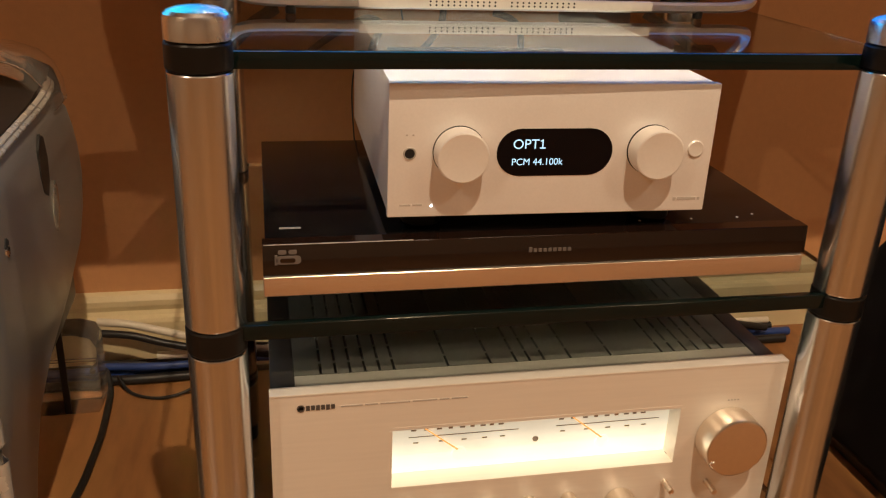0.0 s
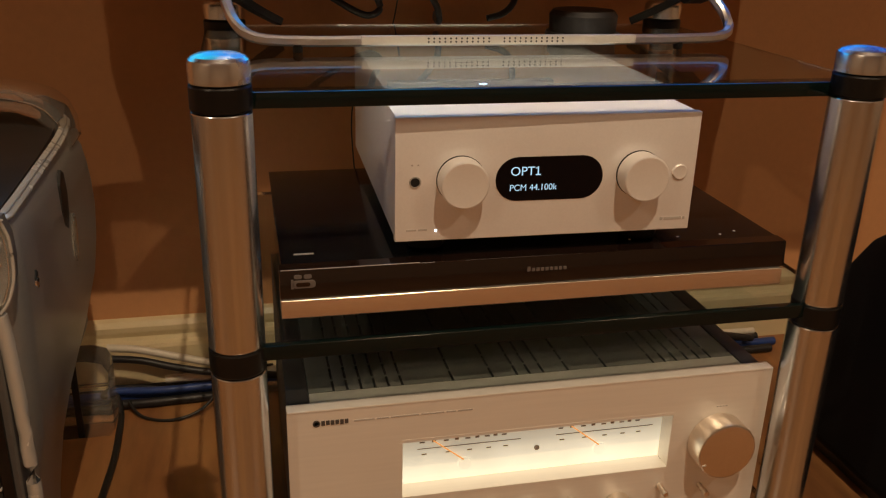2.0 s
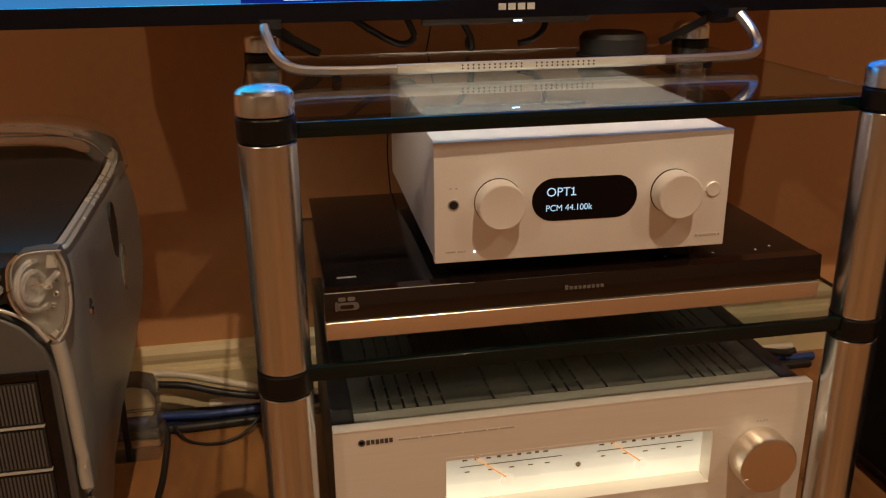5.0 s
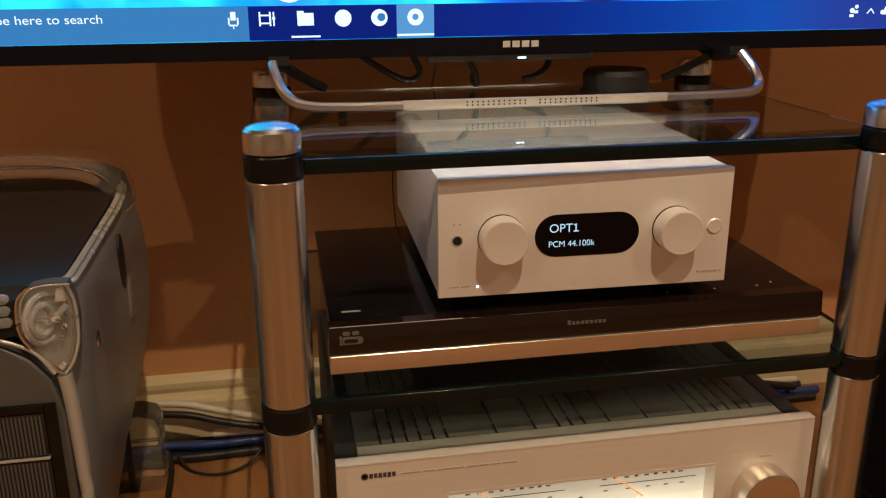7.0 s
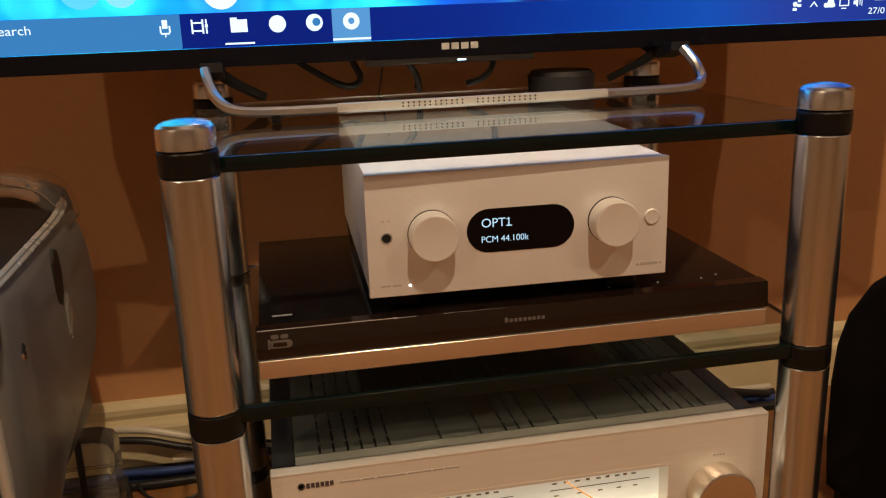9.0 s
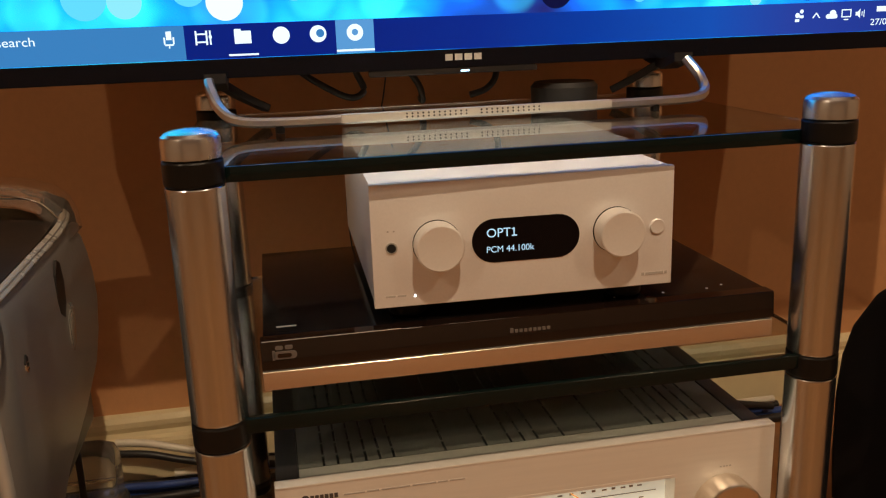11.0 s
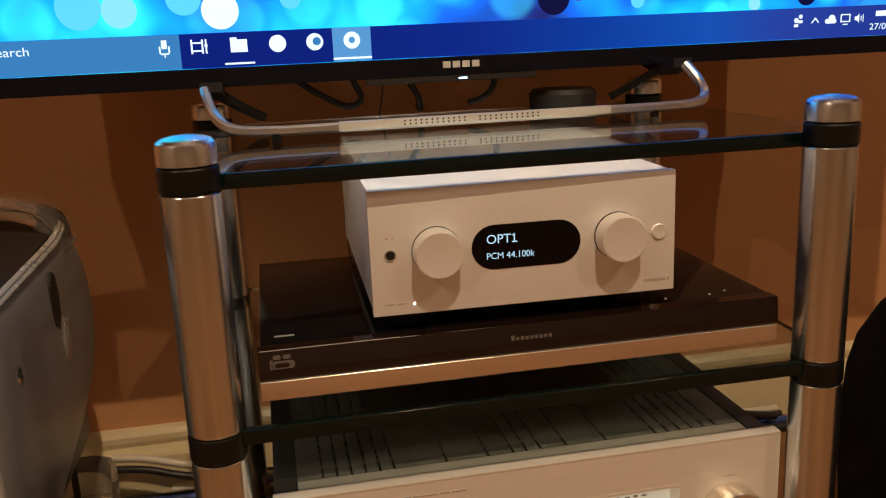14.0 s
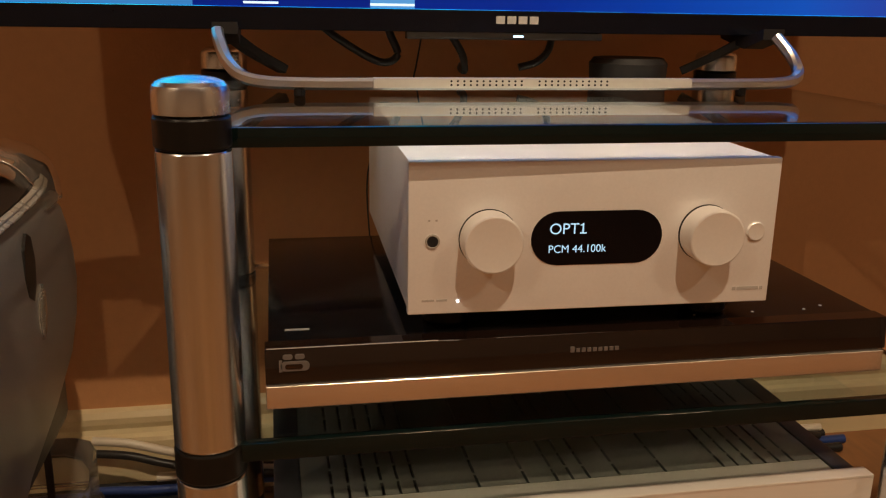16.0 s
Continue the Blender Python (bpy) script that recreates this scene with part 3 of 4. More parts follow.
for i in range(6):
    part("logo_mark", box(0.0285 + i * 0.0039, 0.0315 + i * 0.0039, 0.5834, 0.5841, 0.2688 + 0.0004 * (i % 2), 0.2732), M_DARKPRINT, panel, "dark printed logo mark")
part("logo_mark", lathe([(0.0031, 0), (0.0031, 0.0006), (0.0020, 0.0007), (0.0020, 0.0)], "y", (0.0245, 0.584, 0.271), 20), M_DARKPRINT, panel)
for x, w in ((0.056, 0.017), (0.075, 0.010), (0.087, 0.024), (0.113, 0.020), (0.135, 0.008), (0.145, 0.013)):
    part("print", box(x, x + w, 0.5836, 0.5841, 0.2700, 0.2712), M_FAINT, panel)
part("volume_knob", lathe([(0.0275, 0), (0.0285, 0.001), (0.0285, 0.021), (0.0280, 0.0225), (0.0268, 0.0232), (0.0250, 0.0230), (0, 0.0222)], "y", (0.3952, 0.5835, 0.2130), 80), M_AMPKNOB, panel, "large silver volume knob")
part("knob_mark", box(0.3715, 0.3755, 0.5600, 0.5612, 0.2005, 0.2020), M_LOGO, panel)
for i in range(4, 8):
    part("print", box(0.380 + i * 0.003, 0.3818 + i * 0.003, 0.5836, 0.5841, 0.2475, 0.2487), M_FAINT, panel)
for x in (0.113, 0.142, 0.183, 0.218, 0.254):
    part("tone_knob", lathe([(0.0066, 0), (0.0070, 0.001), (0.0070, 0.013), (0.0062, 0.0145), (0, 0.0143)], "y", (x, 0.5835, 0.160), 32), M_AMPKNOB, panel, "small silver tone knob")
part("selector_knob", lathe([(0.0135, 0), (0.0140, 0.001), (0.0140, 0.0155), (0.0130, 0.0170), (0, 0.0165)], "y", (0.302, 0.5835, 0.152), 48), M_AMPKNOB, panel, "silver input selector knob")
for x, z in ((0.034, 0.166), (0.3435, 0.168), (0.3855, 0.163)):
    part("toggle", lathe([(0.0028, 0), (0.0024, 0.004), (0.0030, 0.012), (0.0026, 0.016), (0, 0.0168)], "y", (x, 0.5835, z), 20), M_AMPKNOB, panel, "silver toggle lever")
# top: flat front band in the lit grey, then ribs in the shaded grey, parted by slots
TZ0, TZ1 = 0.2735, 0.2772
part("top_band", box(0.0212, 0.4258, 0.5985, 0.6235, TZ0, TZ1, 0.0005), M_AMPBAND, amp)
SLOTS = [0.043 + 0.0122 * i for i in range(6)] + [0.150, 0.187, 0.210, 0.222, 0.235, 0.259, 0.296] + [0.344 + 0.0118 * i for i in range(6)]
edges_x = [0.0212] + SLOTS + [0.4258]
for i in range(len(edges_x) - 1):
    a = edges_x[i] + (0.0011 if i else 0)
    b = edges_x[i + 1] - (0.0011 if i < len(edges_x) - 2 else 0)
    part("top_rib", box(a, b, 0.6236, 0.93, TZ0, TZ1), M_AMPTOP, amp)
bars = bmesh.new()
for s in SLOTS:
    for k in range(12):
        y = 0.6415 + k * 0.0235
        box(s - 0.0012, s + 0.0012, y, y + 0.0035, TZ0, TZ1 - 0.0002, bm=bars)
tagged(part("slot_bridges", bars, M_AMPTOP, amp), kind="stuff")
for fx, fy in ((0.05, 0.63), (0.395, 0.63), (0.05, 0.9), (0.395, 0.9)):
    part("foot", lathe([(0.022, 0.1057), (0.024, 0.109), (0.024, 0.126)], at=(fx, fy, 0), seg=32), M_RING, amp)
for fx in (0.0085, 0.0125):
    part("screw", lathe([(0.0017, 0.2784), (0.0017, 0.2796), (0.001, 0.2802), (0, 0.2803)], at=(fx, 0.600, 0), seg=14), M_CHROME, amp)

# ---- television on the top shelf ----
TX0, TX1, TZB, TZT, TY = -0.388, 0.832, 0.594, 1.312, 0.834
tv = thing("television", (0.222, 0.84, 0.554), "large black television showing a blue desktop, on a chrome stand", "television", shift=(0.0006, -0.002, 0.0018))
part("back_shell", prism([(TY + 0.012, TZB + 0.004), (TY + 0.028, TZB + 0.004), (TY + 0.06, TZB + 0.09), (TY + 0.06, TZT - 0.12), (TY + 0.028, TZT - 0.004), (TY + 0.012, TZT - 0.004)], TX0 + 0.01, TX1 - 0.01, plane="yz"), M_TVBACK, tv)
SX0, SX1, SZ0, SZ1 = TX0 + 0.014, TX1 - 0.014, 0.6125, TZT - 0.014
bz = bmesh.new()
for a, b, c, d in ((TX0, TX1, TZB, SZ0), (TX0, TX1, SZ1, TZT), (TX0, SX0, SZ0, SZ1), (SX1, TX1, SZ0, SZ1)):
    box(a, b, TY, TY + 0.0145, c, d, 0.0004, 1, bm=bz)
bezel = part("bezel", bz, M_TVBLACK, tv, "narrow glossy black bezel")
screen = part("screen", box(SX0, SX1, TY + 0.003, TY + 0.008, SZ0, SZ1), M_PICTURE, tv, "lit screen with blue spots of light")
YB = TY + 0.0024


def on_screen(name, bm, material, label=""):
    return part(name, bm, material, screen, label)


on_screen("taskbar", box(SX0, SX1, YB, YB + 0.0004, SZ0 + 0.0003, 0.6455), M_TASKBAR, "dark blue taskbar strip")
on_screen("search_field", box(-0.335, -0.0525, YB - 0.0003, YB - 0.0001, SZ0 + 0.0005, 0.6453), M_SEARCH, "pale blue search field")
YI = YB - 0.0006
letters("Type here to search", -0.2965, 0.6290, 0.1085, 0.0105, YI, M_ICON, "screen_text", screen, 0.0)
icon = lambda *a: on_screen("screen_icon", box(*a), M_ICON)
icon(-0.0695, -0.0645, YI, YI + 0.0002, 0.6325, 0.6405)
icon(-0.0720, -0.0705, YI, YI + 0.0002, 0.6285, 0.6350)
icon(-0.0635, -0.0620, YI, YI + 0.0002, 0.6285, 0.6350)
icon(-0.0710, -0.0630, YI, YI + 0.0002, 0.6270, 0.6285)
icon(-0.0675, -0.0665, YI, YI + 0.0002, 0.6245, 0.6270)
for a, b, c, d in ((-0.0425, -0.0408, 0.6265, 0.6400), (-0.0325, -0.0308, 0.6265, 0.6400), (-0.0408, -0.0325, 0.6285, 0.6300), (-0.0408, -0.0325, 0.6360, 0.6375), (-0.0290, -0.0275, 0.6265, 0.6330), (-0.0290, -0.0275, 0.6350, 0.6400), (-0.0297, -0.0268, 0.6328, 0.6352)):
    icon(a, b, YI, YI + 0.0002, c, d)
icon(-0.0055, 0.0105, YI, YI + 0.0002, 0.6265, 0.6385)
icon(-0.0055, 0.0010, YI, YI + 0.0002, 0.6385, 0.6405)
icon(-0.0120, 0.0165, YI, YI + 0.0002, 0.6150, 0.6168)
on_screen("highlight", box(0.0930, 0.1310, YB - 0.0003, YB - 0.0001, SZ0 + 0.0005, 0.6453), M_HILITE)
icon(0.0930, 0.1310, YI, YI + 0.0002, 0.6148, 0.6168)
for cx in (0.0395, 0.0755, 0.1120):
    on_screen("screen_icon", lathe([(0.0082, 0), (0.0082, 0.0002), (0, 0.0002)], "y", (cx, YI, 0.6330), 32), M_ICON)
on_screen("screen_icon", lathe([(0.0040, 0), (0.0040, 0.0001), (0, 0.0001)], "y", (0.0775, YI - 0.0003, 0.6335), 24), M_SEARCH)
on_screen("screen_icon", lathe([(0.0032, 0), (0.0032, 0.0001), (0, 0.0001)], "y", (0.1120, YI - 0.0003, 0.6332), 24), M_HILITE)
for a, b in ((0.5985, 0.0027), (0.6035, 0.0022)):
    on_screen("screen_icon", lathe([(b, 0), (b, 0.0002), (0, 0.0002)], "y", (a, YI, 0.6325 + (a - 0.5985) * 0.8), 16), M_ICON)
    icon(a - 0.0025, a + 0.0025, YI, YI + 0.0002, 0.6255 + (a - 0.5985) * 0.8, 0.6285 + (a - 0.5985) * 0.8)
on_screen("screen_icon", prism([(0.6165, 0.6290), (0.6180, 0.6290), (0.6215, 0.6330), (0.6250, 0.6290), (0.6265, 0.6290), (0.6218, 0.6348), (0.6212, 0.6348)], YI, YI + 0.0002), M_ICON)
on_screen("screen_icon", prism(pill(0.6405, 0.6302, 0.0140, 0.0050), YI, YI + 0.0002), M_ICON)
on_screen("screen_icon", lathe([(0.0040, 0), (0.0040, 0.0002), (0, 0.0002)], "y", (0.6415, YI - 0.0003, 0.6330), 20), M_ICON)
for a, b, c, d in ((0.6525, 0.6645, 0.6360, 0.6372), (0.6525, 0.6645, 0.6285, 0.6297), (0.6525, 0.6537, 0.6297, 0.6360), (0.6633, 0.6645, 0.6297, 0.6360), (0.6555, 0.6615, 0.6255, 0.6267)):
    icon(a, b, YI, YI + 0.0002, c, d)
on_screen("screen_icon", prism([(0.6700, 0.6300), (0.6725, 0.6300), (0.6755, 0.6270), (0.6755, 0.6370), (0.6725, 0.6340), (0.6700, 0.6340)], YI, YI + 0.0002), M_ICON)
icon(0.6775, 0.6783, YI, YI + 0.0002, 0.6295, 0.6345)
icon(0.6800, 0.6808, YI, YI + 0.0002, 0.6280, 0.6360)
letters("27/0", 0.6890, 0.6190, 0.0205, 0.0068, YI, M_ICON, "screen_text", screen, 0.0)
icon(0.6960, 0.7110, YI, YI + 0.0002, 0.6335, 0.6392)
for x, z, r, look_of in ((-0.012, 0.666, 0.0175, M_ICON), (-0.140, 0.673, 0.0205, M_SPOT), (-0.104, 0.669, 0.0160, M_PALESPOT), (-0.045, 0.679, 0.0165, M_SPOT), (0.055, 0.675, 0.010, M_SPOT), (0.322, 0.6660, 0.0170, M_DARKSPOT),
                         (0.349, 0.6690, 0.0070, M_PINKSPOT), (0.414, 0.6600, 0.0075, M_SPOT), (0.548, 0.6520, 0.0070, M_PALESPOT), (0.610, 0.6600, 0.0120, M_DARKSPOT), (-0.230, 0.668, 0.014, M_PALESPOT)):
    on_screen("light_spot", lathe([(r, 0), (r * 0.98, 0.0002), (0, 0.0003)], "y", (x, YB + 0.0003, z), 40), look_of)
for i in range(4):
    x = 0.2025 + i * 0.0101
    part("logo_mark", box(x, x + 0.0078, TY - 0.0006, TY - 0.0001, 0.6014, 0.6079), M_LOGO, bezel, "pale silver logo mark")
part("light_bar", box(0.124, 0.300, TY - 0.002, TY + 0.012, 0.5878, 0.5938, 0.0012), M_LIGHTBAR, bezel, "slim smoked light bar")
part("led", prism(pill(0.2225, 0.5908, 0.009, 0.0016), TY - 0.0026, TY - 0.0019), M_LEDCOOL, bezel, "cool white standby light")
# chrome loop stand
loop = smooth_path([(-0.032, 0.803, 0.594), (-0.030, 0.794, 0.585), (-0.0225, 0.780, 0.5685), (-0.0065, 0.768, 0.5585), (0.03, 0.762, 0.5560), (0.10, 0.761, 0.5558), (0.222, 0.761, 0.5558),
                    (0.345, 0.761, 0.5558), (0.405, 0.762, 0.5560), (0.443, 0.766, 0.5570), (0.460, 0.775, 0.5625), (0.461, 0.787, 0.576), (0.452, 0.803, 0.594)], 7)
stand = part("stand", sweep(loop, flat_section(0.0046, 0.0046, 0.0022)), M_STAND, tv, "polished chrome loop stand")
plate = part("grille_plate", box(0.0865, 0.3515, 0.7540, 0.7615, 0.5530, 0.5610, 0.0010), M_SATINCHROME, stand, "satin silver speaker grille plate")
for g in (0.148, 0.2200):
    for i in range(12):
        for k in range(2):
            part("grille_hole", lathe([(0.0009, 0), (0.0009, 0.0003), (0, 0.0003)], "y", (g + i * 0.0052, 0.7540, 0.5556 + k * 0.0030), 8), M_HOLE, plate)
for fx in (0.03, 0.40):
    part("stand_pad", lathe([(0.004, 0.5463), (0.0045, 0.5469), (0.0045, 0.5530)], at=(fx, 0.7615, 0), seg=16), M_RING, stand)
for sx in (-0.026, 0.449):
    part("stand_arm", prism([(0.802, 0.6005), (0.802, 0.5915), (0.835, 0.582), (0.880, 0.590), (0.895, 0.66), (0.866, 0.66), (0.853, 0.5935), (0.833, 0.5932)], sx - 0.010, sx + 0.010, plane="yz"), M_TVBACK, tv)
    part("stand_arm", sweep(smooth_path([(sx, 0.85, 0.590), (sx - (0.02 if sx > 0.2 else -0.02), 0.868, 0.574), (sx - (0.045 if sx > 0.2 else -0.045), 0.885, 0.5585)], 5), flat_section(0.007, 0.004, 0.001)), M_TVBACK, tv)
for pts in ([(0.045, 0.88, 0.605), (0.07, 0.876, 0.585), (0.105, 0.875, 0.566), (0.122, 0.877, 0.572), (0.115, 0.88, 0.592), (0.108, 0.885, 0.62)],
            [(0.14, 0.89, 0.615), (0.165, 0.885, 0.598), (0.182, 0.882, 0.575), (0.186, 0.884, 0.5585), (0.19, 0.92, 0.5575), (0.20, 0.965, 0.5575)],
            [(0.275, 0.90, 0.60), (0.27, 0.893, 0.578), (0.258, 0.89, 0.566), (0.24, 0.89, 0.5605)]):
    part("power_lead", sweep(smooth_path(pts, 6), round_section(0.0036)), M_CABLE, tv, sharp=60)

puck = thing("black_puck", (0.345, 0.875, 0.554), "small black round puck on the glass shelf", "speaker")
part("body", lathe([(0.030, 0.5480), (0.036, 0.5500), (0.037, 0.568), (0.033, 0.573), (0, 0.574)], at=(0.345, 0.875, 0)), M_TVBACK, puck)
part("base_ring", lathe([(0.0372, 0.5480), (0.040, 0.5483), (0.040, 0.5500), (0.0372, 0.5505)], at=(0.345, 0.875, 0)), M_BLACKSATIN, puck)

# ---- computer tower beside the rack ----
TCX = -0.309
tower = thing("computer_tower", (TCX, 0.80, FZ), "silver-grey computer tower with clear plastic handles and a dark arched front", "computer")


def plan(z, x1, y0, y1, rf, rr, n=9):
    """A rounded outline of the tower at height z, the same on both sides of its middle."""
    half = [(x1 - rf + rf * math.cos(a), y0 + rf + rf * math.sin(a)) for a in [-math.pi / 2 + math.pi / 2 * i / n for i in range(n + 1)]]
    half += [(x1 - rr + rr * math.cos(a), y1 - rr + rr * math.sin(a)) for a in [math.pi / 2 * i / n for i in range(n + 1)]]
    return [Vector((x, y, z)) for x, y in half] + [Vector((2 * TCX - x, y, z)) for x, y in half[::-1]]


def loft(rings):
    """A closed skin over rings of equal length, with ends."""
    own = bmesh.new()
    vs = [[own.verts.new(p) for p in r] for r in rings]
    k = len(vs[0])
    for a, b in zip(vs, vs[1:]):
        for i in range(k):
            own.faces.new((a[i], a[(i + 1) % k], b[(i + 1) % k], b[i]))
    own.faces.new(vs[0][::-1])
    own.faces.new(vs[-1])
    bmesh.ops.recalc_face_normals(own, faces=own.faces[:])
    return own


CASE = [(0.030, -0.236, 0.640, 0.800, 0.02, 0.05), (0.060, -0.228, 0.622, 0.800, 0.025, 0.055), (0.130, -0.218, 0.610, 0.800, 0.03, 0.06),
        (0.180, -0.211, 0.606, 0.810, 0.03, 0.06), (0.220, -0.2035, 0.605, 0.845, 0.03, 0.06), (0.250, -0.1975, 0.605, 0.925, 0.03, 0.06),
        (0.280, -0.1937, 0.605, 0.985, 0.03, 0.06),
        (0.310, -0.1925, 0.606, 1.012, 0.03, 0.06), (0.345, -0.1920, 0.609, 1.026, 0.03, 0.06), (0.375, -0.1925, 0.613, 1.023, 0.03, 0.06),
        (0.400, -0.1930, 0.618, 1.012, 0.028, 0.06), (0.422, -0.1945, 0.623, 0.995, 0.026, 0.055), (0.436, -0.1985, 0.628, 0.975, 0.024, 0.05),
        (0.442, -0.2040, 0.633, 0.960, 0.02, 0.045)]
case = part("case", loft([plan(*c) for c in CASE]), M_PCSIDE, tower, "satin silver-grey curved case", sharp=50)
# dark glossy top, sweeping up at the rear into the handle
top_line = [(0.634, 0.436), (0.634, 0.4440), (0.640, 0.4462), (0.80, 0.4480), (0.86, 0.4500), (0.90, 0.4545), (0.930, 0.4610), (0.945, 0.4650), (0.952, 0.4600), (0.955, 0.436)]
part("top_plate", prism(top_line, 2 * TCX + 0.2085, -0.2085, 0.0015, 2, plane="yz"), M_PCTOP, tower, "dark glossy top panel", sharp=50)
for s in (1, -1):
    sx = lambda x: x if s > 0 else 2 * TCX - x
    edge = [(sx(x), y, z) for x, y, z in ((-0.2240, 0.6285, 0.4440), (-0.2110, 0.6320, 0.4445), (-0.2035, 0.6420, 0.4448), (-0.2015, 0.66, 0.4452), (-0.2008, 0.75, 0.4465), (-0.2005, 0.85, 0.4480),
                                          (-0.2010, 0.895, 0.4510), (-0.2035, 0.920, 0.4570))]
    part("edge_trim", sweep(smooth_path(edge, 6), flat_section(0.0050, 0.0018, 0.0008), up=(0.55 * s, 0, 1)), M_PCTRIM, tower, "pale translucent edge strip", sharp=50)
    part("edge_line", sweep(smooth_path([(x + 0.0012 * s, y, z + 0.0016) for x, y, z in edge], 6), flat_section(0.0007, 0.0006, 0.0002), up=(0.55 * s, 0, 1)), M_PCSIDE, tower, sharp=50)
# clear carrying handle: an arch across the rear of the top
outer = [(-0.1945, 0.432), (-0.1960, 0.452), (-0.2030, 0.470), (-0.2160, 0.4820), (-0.2400, 0.4905), (-0.2720, 0.4950), (TCX, 0.4962)]
inner = [(TCX, 0.4735), (-0.2720, 0.4725), (-0.2440, 0.4690), (-0.2270, 0.4625), (-0.2170, 0.4520), (-0.2130, 0.432)]
ring_pts = outer + [(2 * TCX - x, z) for x, z in outer[-2::-1]] + [(2 * TCX - x, z) for x, z in inner[:0:-1]] + inner
part("handle", prism(ring_pts, 0.893, 0.962, 0.007, 4), M_ACRYL, tower, "clear plastic carrying handle", sharp=60)
part("handle_line", sweep(smooth_path([(x, 0.8925, z - 0.006) for x, z in ((-0.2030, 0.462), (-0.2190, 0.4800), (-0.2420, 0.4885), (-0.2720, 0.4928), (TCX, 0.494), (-0.346, 0.4928), (-0.376, 0.4885), (-0.399, 0.4800))], 6), round_section(0.0009, 8)), M_CHROME, tower, sharp=60)


# clear corner windows of the front: domed shell, ringed boss, pin and fixings behind it
def bend(x):
    d = max(abs(x - TCX) - 0.088, 0.0)
    return 0.602 + 15.0 * d * d


def dome(outline, lift, bulge, thick, rings=5):
    """A domed clear shell over an outline in xz that follows the rounded front."""
    cx = sum(p[0] for p in outline) / len(outline)
    cz = sum(p[1] for p in outline) / len(outline)
    layers = []
    for k in range(rings):
        f = 1 - k / rings
        layers.append([Vector((cx + (x - cx) * f, bend(cx + (x - cx) * f) - lift - bulge * (1 - f * f), cz + (z - cz) * f)) for x, z in outline])
    back = [Vector((x, bend(x) - lift + thick, z)) for x, z in outline]
    return loft([back] + layers)


WINDOW = [(-0.2320, 0.4360), (-0.2295, 0.4480), (-0.2210, 0.4565), (-0.2080, 0.4575), (-0.1965, 0.4550), (-0.1930, 0.4400), (-0.1925, 0.4220), (-0.1940, 0.4050), (-0.1990, 0.3900), (-0.2050, 0.3825),
          (-0.2105, 0.3880), (-0.2185, 0.4000), (-0.2270, 0.4100), (-0.2320, 0.4220)]
